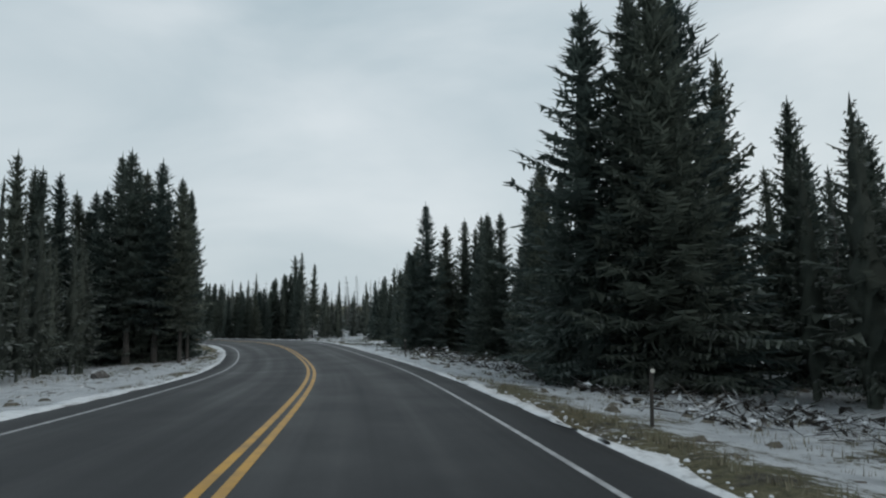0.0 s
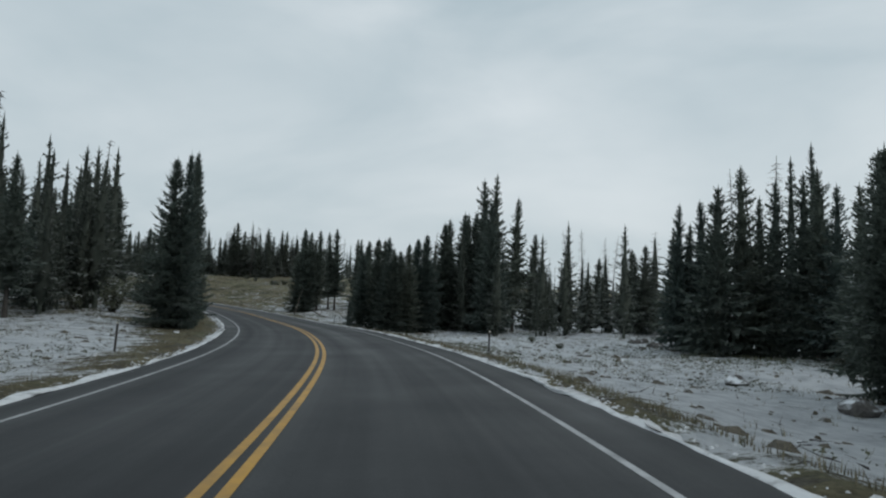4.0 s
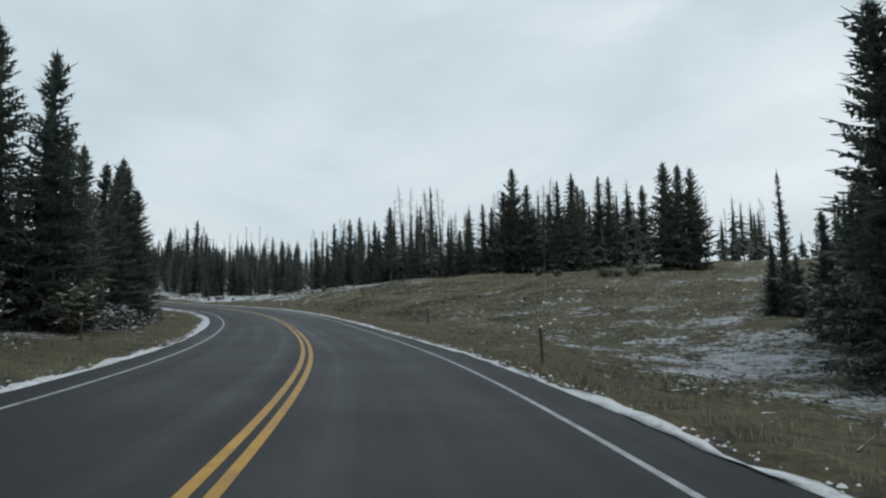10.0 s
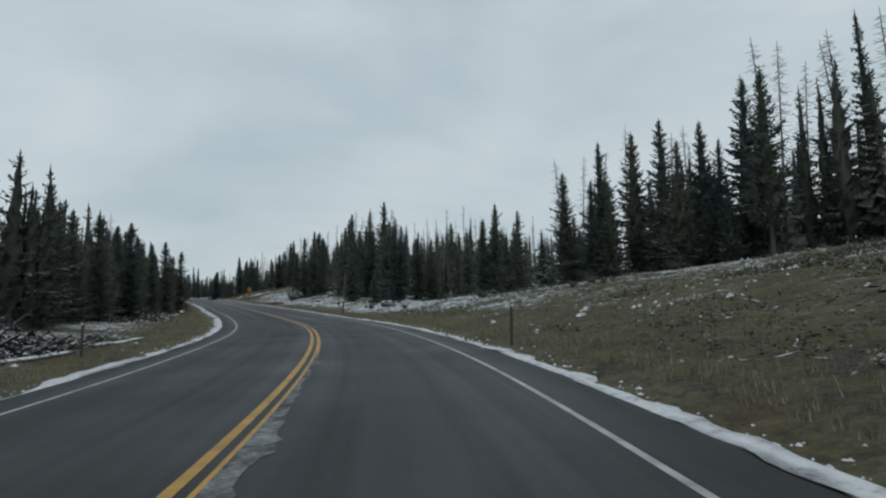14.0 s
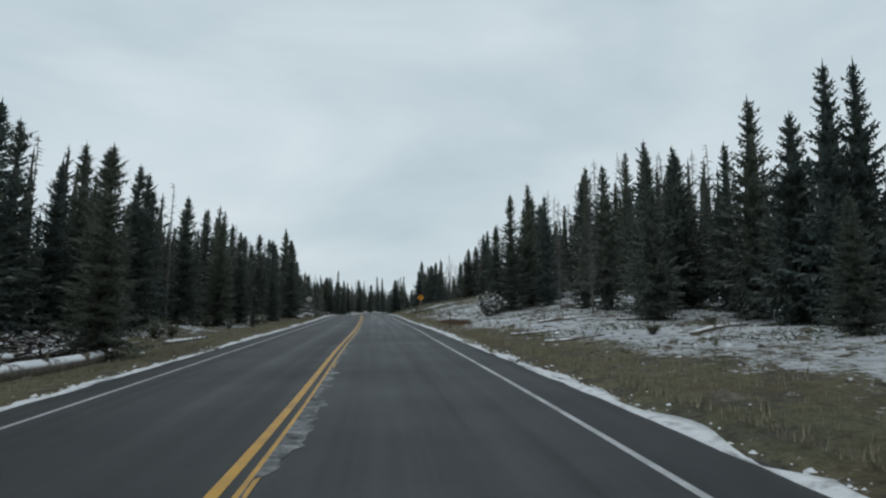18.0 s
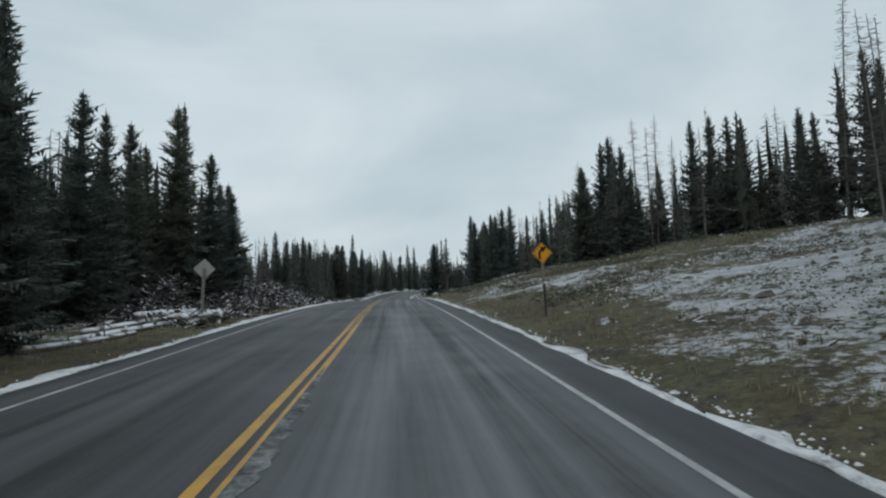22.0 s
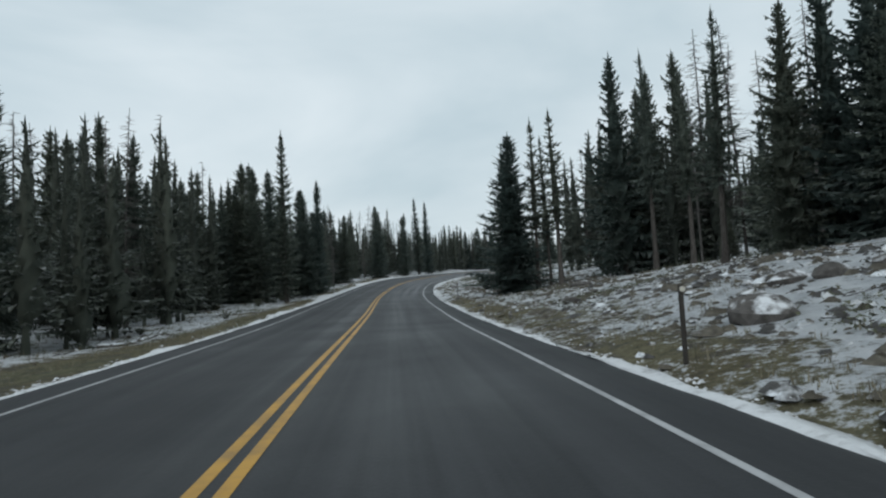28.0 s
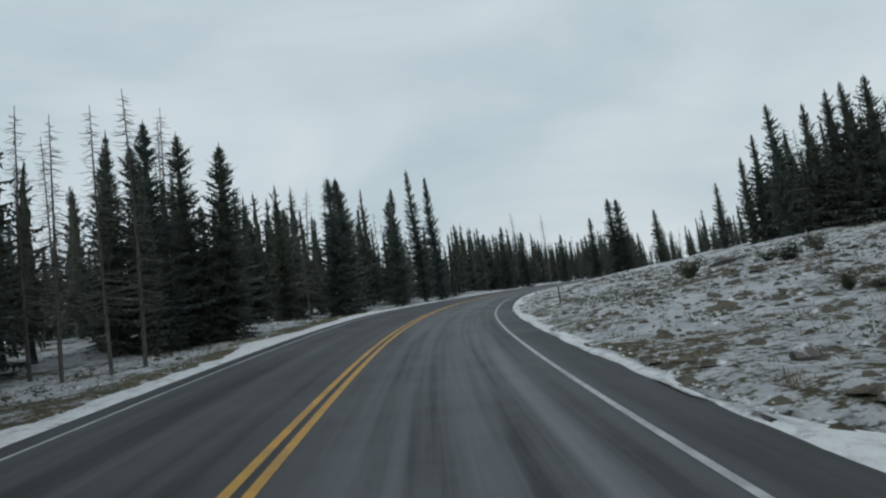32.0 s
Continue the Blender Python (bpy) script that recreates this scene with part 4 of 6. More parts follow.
stand("frosted", [(-39.6, 109.6, 2.4)])
stand("full", [(-82.2, 118.8, 10.3)])
stand("narrow", [(-52.7, 143.6, 10.6), (-54.2, 143.4, 10.8), (-53.4, 144.6, 9.9), (-84.0, 119.7, 12.0), (-84.5, 121.3, 10.6), (-85.2, 124.9, 11.3), (-86.8, 126.2, 8.8)])
stand("bare", [(-84.8, 123.2, 11.7)])
stand("spire", [(-85.2, 122.2, 12.4)])
stand("full", [(-79.5, 171.1, 9.9), (-79.0, 172.4, 9.6), (-78.2, 173.5, 9.2), (-90.5, 190.4, 10.0), (-91.6, 189.6, 9.0), (-106.8, 135.8, 12.1), (-106.5, 137.1, 9.8), (-99.2, 176.2, 12.4), (-98.7, 177.7, 10.5), (-100.2, 175.6, 9.7)])
stand("narrow", [(-103.7, 134.4, 9.6), (-104.7, 134.7, 10.6), (-106.6, 133.3, 12.3), (-106.1, 134.7, 11.3),
    (-91.4, 177.1, 9.1), (-93.5, 176.4, 10.1), (-93.4, 179.5, 11.1), (-93.8, 182.6, 9.5), (-92.9, 184.1, 11.1), (-97.0, 179.9, 9.5)])
stand("bare", [(-105.6, 136.1, 11.2)])
stand("spire", [(-64.1, 145.7, 6.1)])
stand("snag", [(-95.7, 176.6, 10.4), (-95.3, 187.4, 11.2)])
stand("frosted", [(-91.8, 184.6, 10.8)])
stand("full", [(-108.8, 181.4, 4.0), (-109.6, 181.0, 4.9), (-111.0, 180.3, 6.3)])
stand("narrow", [(-103.5, 177.2, 8.5), (-104.4, 176.9, 8.9), (-119.2, 139.8, 5.9), (-111.3, 182.4, 8.5), (-113.2, 179.0, 4.7), (-113.1, 180.3, 7.2), (-122.5, 176.1, 4.8),
    (-123.5, 179.4, 11.0), (-124.4, 177.9, 7.5)])
stand("bare", [(-120.8, 177.1, 10.3)])
stand("spire", [(-118.3, 182.9, 13.2)])
stand("snag", [(-99.3, 183.2, 12.1), (-103.2, 179.5, 10.7), (-104.1, 179.1, 10.5), (-113.3, 183.6, 8.6), (-112.9, 186.2, 8.8), (-114.2, 183.1, 8.8), (-117.3, 183.5, 13.0),
    (-120.1, 184.0, 13.5), (-120.4, 185.2, 13.7), (-122.4, 183.4, 12.1)])
stand("narrow", [(-124.8, 177.1, 4.0), (-125.9, 176.3, 7.8), (-126.5, 179.2, 9.3), (-129.4, 178.9, 10.3), (-131.2, 175.9, 6.2), (-132.2, 174.9, 6.8), (-132.7, 179.6, 10.1),
    (-134.1, 174.4, 7.8), (-134.1, 177.8, 9.7), (-143.9, 143.2, 6.8), (-146.0, 143.9, 7.6), (-148.1, 144.8, 7.4), (-145.5, 176.1, 7.5), (-146.1, 175.3, 6.7),
    (-146.6, 178.1, 5.5), (-152.2, 146.3, 7.9), (-148.3, 180.5, 7.9), (-151.9, 180.5, 9.6)])
stand("snag", [(-123.5, 182.3, 14.5), (-124.5, 184.1, 14.5), (-127.1, 176.6, 8.5), (-127.7, 178.9, 9.2), (-131.2, 177.2, 10.1), (-134.9, 176.5, 9.1), (-135.7, 175.6, 9.4),
    (-150.2, 145.6, 8.1), (-154.3, 147.2, 8.4)])
stand("full", [(-160.1, 182.1, 6.1), (-163.8, 172.7, 3.4), (-164.0, 179.7, 7.1), (-165.0, 178.6, 7.3), (-173.2, 146.9, 6.9), (-171.3, 177.7, 8.1)])
stand("narrow", [(-156.3, 148.7, 7.8), (-162.2, 150.7, 6.1), (-159.7, 181.1, 7.4), (-166.2, 152.2, 6.9), (-170.0, 146.6, 6.4), (-166.0, 192.8, 6.0), (-171.1, 154.0, 6.3),
    (-168.7, 178.2, 9.2), (-172.0, 146.5, 7.1), (-169.1, 177.5, 9.2), (-174.4, 147.2, 8.4), (-176.7, 148.1, 9.1), (-178.8, 148.3, 9.0), (-175.4, 179.1, 10.0),
    (-177.0, 175.2, 7.9), (-181.0, 148.9, 7.7), (-183.1, 149.3, 9.1), (-179.8, 181.0, 8.9), (-181.0, 177.1, 7.8), (-185.2, 150.0, 9.3), (-182.6, 180.0, 9.2)])
stand("snag", [(-157.5, 179.9, 6.8), (-165.8, 186.6, 8.7), (-182.6, 174.7, 7.7), (-182.2, 180.8, 9.1)])
stand("frosted", [(-154.1, 175.4, 1.2), (-159.3, 178.6, 2.4), (-163.7, 174.7, 3.3)])
stand("full", [(-183.3, 180.8, 9.0), (-184.5, 181.0, 9.2), (-207.9, 147.1, 8.3), (-208.3, 182.0, 8.7), (-209.5, 182.2, 9.2), (-210.7, 182.4, 9.4)])
stand("narrow", [(-186.8, 150.7, 8.8), (-182.3, 198.0, 7.8), (-185.0, 179.7, 8.7), (-183.5, 196.6, 9.0), (-188.0, 150.8, 8.4), (-185.1, 194.7, 10.3), (-189.4, 150.8, 7.6),
    (-188.7, 178.6, 9.6), (-195.5, 148.2, 7.9), (-195.5, 151.8, 8.6), (-193.8, 179.4, 8.2), (-199.7, 153.4, 7.7), (-201.3, 146.5, 8.4), (-200.3, 179.1, 9.2),
    (-201.1, 176.2, 9.8), (-203.7, 147.0, 8.9), (-203.8, 154.5, 7.3), (-202.6, 175.5, 7.4), (-202.7, 178.3, 10.8), (-203.0, 188.5, 9.3), (-206.7, 179.5, 9.4),
    (-207.0, 190.0, 13.7), (-209.8, 156.7, 6.2), (-209.2, 187.8, 8.7), (-212.5, 148.2, 9.2), (-209.5, 196.3, 12.6), (-210.2, 189.4, 10.3), (-210.0, 195.6, 12.2),
    (-210.9, 190.9, 11.3)])
stand("snag", [(-184.5, 192.2, 9.5), (-196.2, 178.5, 8.8), (-210.0, 147.0, 9.2), (-214.4, 147.7, 11.2), (-212.4, 183.9, 10.9), (-215.1, 152.5, 8.0)])
stand("frosted", [(-196.4, 156.2, 1.5), (-202.3, 183.8, 3.7), (-207.9, 186.0, 11.1), (-211.8, 155.0, 2.7)])
stand("full", [(-215.3, 183.1, 10.6), (-216.4, 183.4, 9.6)])
stand("narrow", [(-212.8, 195.1, 16.1), (-215.8, 158.0, 7.8), (-214.4, 188.8, 12.6), (-218.3, 152.4, 7.2), (-219.9, 149.1, 11.1), (-219.2, 158.0, 8.1), (-217.0, 190.3, 14.0),
    (-220.8, 153.1, 8.4), (-221.1, 150.0, 10.3), (-218.6, 183.8, 6.1), (-225.0, 153.2, 8.0), (-227.4, 154.0, 9.4), (-229.4, 150.8, 10.5), (-230.1, 155.4, 9.1),
    (-232.3, 155.7, 8.8), (-230.9, 192.2, 8.3), (-232.8, 193.1, 9.2), (-236.4, 155.3, 7.5), (-238.5, 155.5, 8.5), (-239.0, 154.4, 9.8)])
stand("snag", [(-212.6, 189.6, 14.6), (-212.3, 197.6, 14.7), (-216.2, 152.6, 9.2), (-213.0, 196.7, 14.5), (-214.5, 194.4, 15.3), (-223.9, 153.0, 7.9), (-226.0, 186.9, 9.4),
    (-226.6, 187.9, 8.9), (-235.2, 193.5, 13.5)])
stand("narrow", [(-237.4, 193.9, 7.1), (-239.5, 194.5, 7.9), (-244.1, 157.4, 9.3), (-244.2, 195.0, 5.3), (-246.0, 192.3, 9.3), (-249.3, 157.8, 7.7), (-246.6, 191.4, 9.2),
    (-246.4, 195.4, 9.1), (-247.0, 194.6, 9.5), (-251.5, 156.6, 8.7), (-252.7, 188.6, 9.2), (-255.8, 156.5, 6.6), (-261.6, 191.5, 12.0), (-262.3, 190.8, 11.5)])
stand("bare", [(-240.1, 156.6, 11.1), (-252.8, 157.0, 8.8)])
stand("spire", [(-241.9, 156.6, 11.8)])
stand("snag", [(-239.0, 187.1, 6.9), (-241.8, 194.9, 8.9), (-251.0, 191.8, 9.6), (-252.2, 187.7, 10.3), (-256.9, 193.5, 12.6), (-257.6, 192.2, 12.9)])
stand("frosted", [(-241.3, 192.2, 2.3)])
stand("full", [(-266.4, 190.6, 9.5), (-257.6, 186.6, 8.9), (-304.1, 202.6, 12.5), (-284.4, 186.3, 9.4)])
stand("narrow", [(-279.2, 185.9, 7.6), (-281.7, 184.3, 8.9), (-281.7, 193.3, 8.7), (-286.2, 147.4, 8.3), (-284.2, 184.2, 7.9), (-284.8, 185.4, 8.8), (-285.0, 191.9, 8.7),
    (-288.8, 148.2, 7.5), (-286.0, 183.0, 8.4), (-286.8, 188.0, 10.0), (-291.1, 148.4, 8.8), (-288.3, 186.4, 9.3)])
stand("spire", [(-286.0, 194.1, 7.3)])
stand("snag", [(-274.6, 193.2, 12.2), (-275.4, 192.1, 8.7), (-276.4, 191.1, 8.5), (-282.7, 196.0, 10.3), (-288.6, 192.1, 8.4), (-291.9, 150.4, 9.1),
    (-289.2, 190.5, 8.3), (-294.3, 151.4, 9.5)])
stand("full", [(-298.0, 188.0, 8.7)])
stand("narrow", [(-295.6, 152.2, 8.1), (-297.1, 187.5, 7.8), (-301.7, 155.8, 10.8), (-302.0, 157.0, 9.5), (-299.9, 187.9, 9.4), (-300.4, 186.4, 8.7),
    (-306.4, 159.4, 10.2), (-310.8, 196.2, 7.8), (-314.2, 156.2, 7.6), (-316.8, 157.1, 10.2), (-313.9, 195.5, 7.7),
    (-317.9, 157.2, 10.2), (-319.2, 157.7, 10.8), (-316.2, 199.1, 12.8), (-319.5, 158.7, 11.7)])
stand("snag", [(-297.1, 153.7, 9.7), (-295.3, 193.7, 9.8), (-299.4, 154.5, 10.1), (-304.2, 158.1, 10.8), (-307.7, 193.6, 11.9), (-316.1, 155.7, 10.4), (-316.7, 160.7, 11.4),
    (-318.4, 155.9, 11.0), (-317.3, 194.0, 14.7)])
stand("frosted", [(-310.0, 190.6, 2.1)])
stand("full", [(-319.3, 182.1, 9.8)])
stand("spire", [(-355.6, 170.2, 7.0), (-356.4, 168.6, 8.2)])
stand("mast", [(-314.5, 188.9, 12.3), (-312.2, 189.8, 10.6), (-302.7, 185.4, 9.6), (-318.7, 183.4, 10.5), (-318.9, 184.3, 9.3), (-316.8, 184.2, 10.3)])
stand("full", [(-2.6, 58.5, 7.5), (-1.9, 58.6, 7.8), (1.8, 66.8, 6.7)])
stand("narrow", [(3.4, 69.3, 8.0), (-0.4, 64.3, 8.2), (-0.6, 65.2, 9.3)])
stand("frosted", [(-257.0, 189.5, 7.4), (-254.0, 189.8, 7.6)])
stand("full", [(-256.0, 189.3, 9.0), (-259.8, 191.2, 7.2)])
tree(-329.2, 184.1, 10.4, "spire", 1.25, 4)
tree(-327.6, 185.0, 8.2, "spire", 1.1, 3)
stand("narrow", [(-317.8, 193.1, 13.5), (-321.6, 158.6, 9.2), (-321.8, 159.4, 11.0), (-318.9, 195.2, 9.3), (-319.7, 189.6, 14.2), (-319.6, 192.0, 13.1),
    (-320.9, 191.7, 12.4), (-324.0, 159.6, 8.5), (-320.7, 182.6, 8.4), (-326.5, 161.2, 9.0), (-328.6, 161.7, 9.8), (-330.7, 163.0, 7.9), (-331.3, 165.5, 10.2), (-332.0, 163.4, 9.1), (-332.4, 164.3, 10.8), (-333.0, 163.6, 9.4), (-330.0, 184.6, 3.2), (-333.6, 164.7, 11.0), (-333.0, 187.1, 3.7),
    (-339.1, 165.7, 11.2), (-338.6, 168.7, 8.7)])
stand("spire", [(-330.5, 167.6, 12.9)])
stand("snag", [(-317.0, 197.9, 12.8), (-317.9, 196.8, 15.8), (-320.0, 197.2, 14.3), (-324.2, 160.4, 10.6)])
stand("narrow", [(-340.2, 169.6, 10.4), (-341.6, 168.4, 9.8), (-342.1, 169.8, 10.4), (-342.9, 165.8, 7.4), (-342.6, 167.9, 9.7), (-353.1, 165.4, 10.4),
    (-357.3, 169.8, 8.8), (-358.8, 167.8, 8.0), (-359.4, 170.7, 8.8), (-359.7, 172.1, 8.3), (-361.1, 168.5, 8.7), (-361.5, 171.1, 6.0)])
stand("snag", [(-352.0, 170.8, 8.6), (-358.1, 170.3, 9.6), (-341.7, 165.5, 9.2), (-351.1, 168.9, 7.6), (-351.3, 170.1, 7.6), (-352.3, 167.6, 8.1), (-354.4, 167.6, 7.6), (-359.3, 169.7, 9.6)])
stand("narrow", [(-367.7, 170.8, 7.1), (-369.6, 172.2, 6.0), (-371.8, 171.6, 7.1), (-374.6, 173.3, 8.1), (-373.5, 176.8, 9.1), (-375.4, 177.6, 9.4), (-380.0, 173.6, 8.3),
    (-370.4, 215.8, 10.8), (-372.1, 215.5, 10.9), (-373.8, 215.2, 10.6), (-387.2, 182.2, 10.5), (-389.6, 177.9, 11.9), (-375.6, 214.7, 10.1), (-377.0, 213.0, 11.0),
    (-379.6, 212.9, 9.2), (-380.4, 212.0, 7.6), (-394.3, 182.7, 10.4), (-399.8, 187.9, 13.7), (-390.0, 215.7, 6.8), (-409.0, 219.1, 7.4), (-415.1, 215.9, 11.0),
    (-414.6, 217.0, 10.7), (-419.2, 214.3, 9.2), (-433.9, 202.0, 9.5), (-433.2, 204.8, 10.4), (-434.3, 208.4, 9.5), (-448.3, 220.6, 9.4)])
stand("spire", [(-396.9, 185.7, 14.1)])
stand("snag", [(-371.6, 174.9, 8.4), (-387.6, 174.5, 10.9), (-389.6, 176.1, 11.9), (-437.3, 208.4, 13.4), (-442.2, 215.1, 13.0)])


# ---- things beside the road ----
def prism(p, q, r0, r1, sides=6, caps=True):
    """A tapered round bar from p to q as verts and faces."""
    p, q = Vector(p), Vector(q)
    ax = (q - p).normalized()
    s = ax.orthogonal().normalized()
    t = ax.cross(s)
    v, f = [], []
    for c, r in ((p, r0), (q, r1)):
        v += [c + (s * math.cos(6.2832 * k / sides) + t * math.sin(6.2832 * k / sides)) * r for k in range(sides)]
    f += [(k, (k + 1) % sides, sides + (k + 1) % sides, sides + k) for k in range(sides)]
    if caps:
        f += [tuple(range(sides - 1, -1, -1)), tuple(range(sides, 2 * sides))]
    return v, f


def merge(pieces):
    v, f = [], []
    for a, b in pieces:
        n = len(v)
        v += list(a)
        f += [tuple(k + n for k in q) for q in b]
    return v, f


def part(name, geo, material, parent, label="", smooth=False):
    o = mesh_object(name, geo[0], geo[1], material, parent, smooth)
    if label:
        tagged(o, label)
    return o


def box(cx, cy, cz, sx, sy, sz):
    v = [(cx + a * sx / 2, cy + b * sy / 2, cz + c * sz / 2) for c in (-1, 1) for b in (-1, 1) for a in (-1, 1)]
    return v, [(0, 2, 3, 1), (4, 5, 7, 6), (0, 1, 5, 4), (1, 3, 7, 5), (3, 2, 6, 7), (2, 0, 4, 6)]


def beside(s, d):
    """The place on the ground s along and d to the right, and the road's bearing there in degrees."""
    x, y, _ = road_point(s, d)
    k = int(np.argmin(np.abs(ALONG - s)))
    return x, y, float(ground_height(x, y)[0]), math.degrees(math.atan2(TANG[k, 1], TANG[k, 0]))


# steel delineator posts with a small pale reflector
u_v, u_f = [], []
for z in (-0.4, 1.0):
    u_v += [(-0.036, 0.02, z), (-0.018, -0.02, z), (0.018, -0.02, z), (0.036, 0.02, z), (0.027, 0.024, z), (0.013, -0.011, z), (-0.013, -0.011, z), (-0.027, 0.024, z)]
u_f = [(k, (k + 1) % 8, 8 + (k + 1) % 8, 8 + k) for k in range(8)] + [tuple(range(7, -1, -1)), tuple(range(8, 16))]
POST = tagged(new("delineator_post"), "dark steel delineator post standing in roadside grass", "post", "delineator posts")
part("post", (u_v, u_f), M_STEEL, POST)
part("reflector", merge([prism((0, -0.040, 0.94), (0, -0.022, 0.94), 0.036, 0.036, 10)]), M_CHIP, POST, "small round pale reflector")


def delineator(s, d, lean=0.0):
    x, y, z, a = beside(s, d)
    return pose(x, y, z, random.uniform(-2, 2), lean, a - 90)


spots = [(10.3, 6.2, 1), (35.5, 5.9, -2), (55.0, 5.6, 4), (77.5, 6.6, 0), (113.5, 6.8, 2), (147.4, 5.8, -1), (166.2, 7.5, 1), (181.8, 5.5, 4), (199.5, 5.0, 2), (272.2, 5.3, 1),
         (307.3, 5.6, -1), (341.2, 5.0, 1), (375.7, 5.05, 0), (411, 5.6, 1), (451.3, 6.6, 0), (56, -6.3, 0), (76, -6.3, 2), (155.8, -7.0, 0), (204, -6.4, 0)]
for k, (s, d, lean) in enumerate(spots):
    m = delineator(s, d, lean)
    if k == 0:
        POST.matrix_world = m
    else:
        copy_thing(POST, m)


def snow_stake(s, d, lean):
    """A tall bent pole wired to a short post, to mark the road in deep snow."""
    x, y, z, a = beside(s, d)
    st = tagged(new("snow_stake"), "tall thin grey snow pole fixed to a dark post", "marker pole", "snow stakes")
    part("post", merge([prism((0, 0, -0.4), (0, 0, 1.15), 0.055, 0.045, 8)]), M_STEEL, st)
    part("cap", merge([prism((0, 0, 1.15), (0, 0, 1.24), 0.05, 0.04, 8)]), M_CHIP, st, "pale cut post top")
    bends = [(0.05, 0, 0.55), (0.06, 0.01, 1.3), (0.02, 0, 2.0), (0.06, -0.01, 2.7), (0.05, 0, 3.45)]
    part("pole", merge([prism(bends[k], bends[k + 1], 0.03 - 0.005 * k, 0.026 - 0.005 * k, 7) for k in range(4)]), M_POLE, st, "bent peeled pole")
    st.matrix_world = pose(x, y, z, 0, lean, a - 90)


snow_stake(130.6, 7.3, 14)
snow_stake(237.4, 5.8, 2.5)


def diamond(half, thick, r=0.05):
    """A square plate with rounded corners, standing on one corner, facing -y."""
    pts = []
    for k in range(4):
        c = math.pi / 2 * k
        cx, cz = (half - r * 1.41) * math.cos(c), (half - r * 1.41) * math.sin(c)
        for j in range(5):
            w = c - math.pi / 4 + math.pi / 8 * j
            pts.append((cx + r * math.cos(w), cz + r * math.sin(w)))
    n = len(pts)
    v = [(x, -thick / 2, z) for x, z in pts] + [(x, thick / 2, z) for x, z in pts]
    return v, [tuple(range(n)), tuple(range(2 * n - 1, n - 1, -1))] + [(k, n + k, n + (k + 1) % n, (k + 1) % n) for k in range(n)]


def flat(pts, y, thick):
    n = len(pts)
    v = [(x, y, z) for x, z in pts] + [(x, y + thick, z) for x, z in pts]
    return v, [tuple(range(n)), tuple(range(2 * n - 1, n - 1, -1))] + [(k, n + k, n + (k + 1) % n, (k + 1) % n) for k in range(n)]


def curve_sign(s, d, turn, high, label, front):
    x, y, z, a = beside(s, d)
    sg = tagged(new("curve_warning_sign"), label, "road sign")
    v, f = diamond(0.43, 0.012)
    face = part("plate", ([(p, q, r + high) for p, q, r in v], f), M_SIGN if front else M_SIGNBACK, sg, "" if front else "bare grey plate back")
    if front:
        arc = [(-0.11 + 0.16 * (1 - math.cos(w)), -0.02 + 0.16 * math.sin(w)) for w in [k * math.pi / 10 for k in range(5)]]
        outer = [(-0.155, -0.24), (-0.155, 0.0)] + [(px - 0.045 * math.cos(k * math.pi / 10), pz + 0.045 * math.sin(k * math.pi / 10)) for k, (px, pz) in enumerate(arc)]
        inner = [(-0.065, -0.24), (-0.065, 0.0)] + [(px + 0.045 * math.cos(k * math.pi / 10), pz - 0.045 * math.sin(k * math.pi / 10)) for k, (px, pz) in enumerate(arc)]
        shaft = outer + inner[::-1]
        ex, ez = arc[-1]
        head = [(ex - 0.085, ez + 0.12), (ex + 0.19, ez + 0.10), (ex + 0.04, ez - 0.12)]
        part("arrow", merge([flat([(px, pz + high) for px, pz in shaft], -0.012, 0.004), flat([(px, pz + high) for px, pz in head[::-1]], -0.0125, 0.004)]), M_BLACK, face, "black right-curve arrow")
        rim = [(0.385 * math.cos(k * math.pi / 2), 0.385 * math.sin(k * math.pi / 2)) for k in range(4)]
        bars = []
        for k in range(4):
            p, q = Vector((*rim[k], 0)), Vector((*rim[(k + 1) % 4], 0))
            n = Vector((q.y - p.y, p.x - q.x, 0)).normalized() * 0.009
            t = (q - p) * 0.05
            bars.append(flat([((c.x), c.y + high) for c in (p + n + t, q + n - t, q - n - t, p - n + t)], -0.0115, 0.004))
        part("border", merge(bars), M_BLACK, face, "thin black border")
    part("post", merge([box(0, 0.06, high / 2 - 0.1, 0.10, 0.10, high + 0.25)]), M_WOODPOST, sg, "weathered square timber post")
    part("bolt", merge([prism((0, -0.02, high + 0.2), (0, 0.02, high + 0.2), 0.014, 0.014, 8)]), M_STEEL, sg)
    part("bolt", merge([prism((0, -0.02, high - 0.2), (0, 0.02, high - 0.2), 0.014, 0.014, 8)]), M_STEEL, sg)
    sg.matrix_world = pose(x, y, z, 0, -2, a - 90 + turn)


curve_sign(314.6, 7.4, 6, 1.65, "orange-yellow diamond curve sign on a grey timber post", True)
curve_sign(316.0, -6.3, 186, 2.05, "back of a grey diamond road sign on a timber post", False)


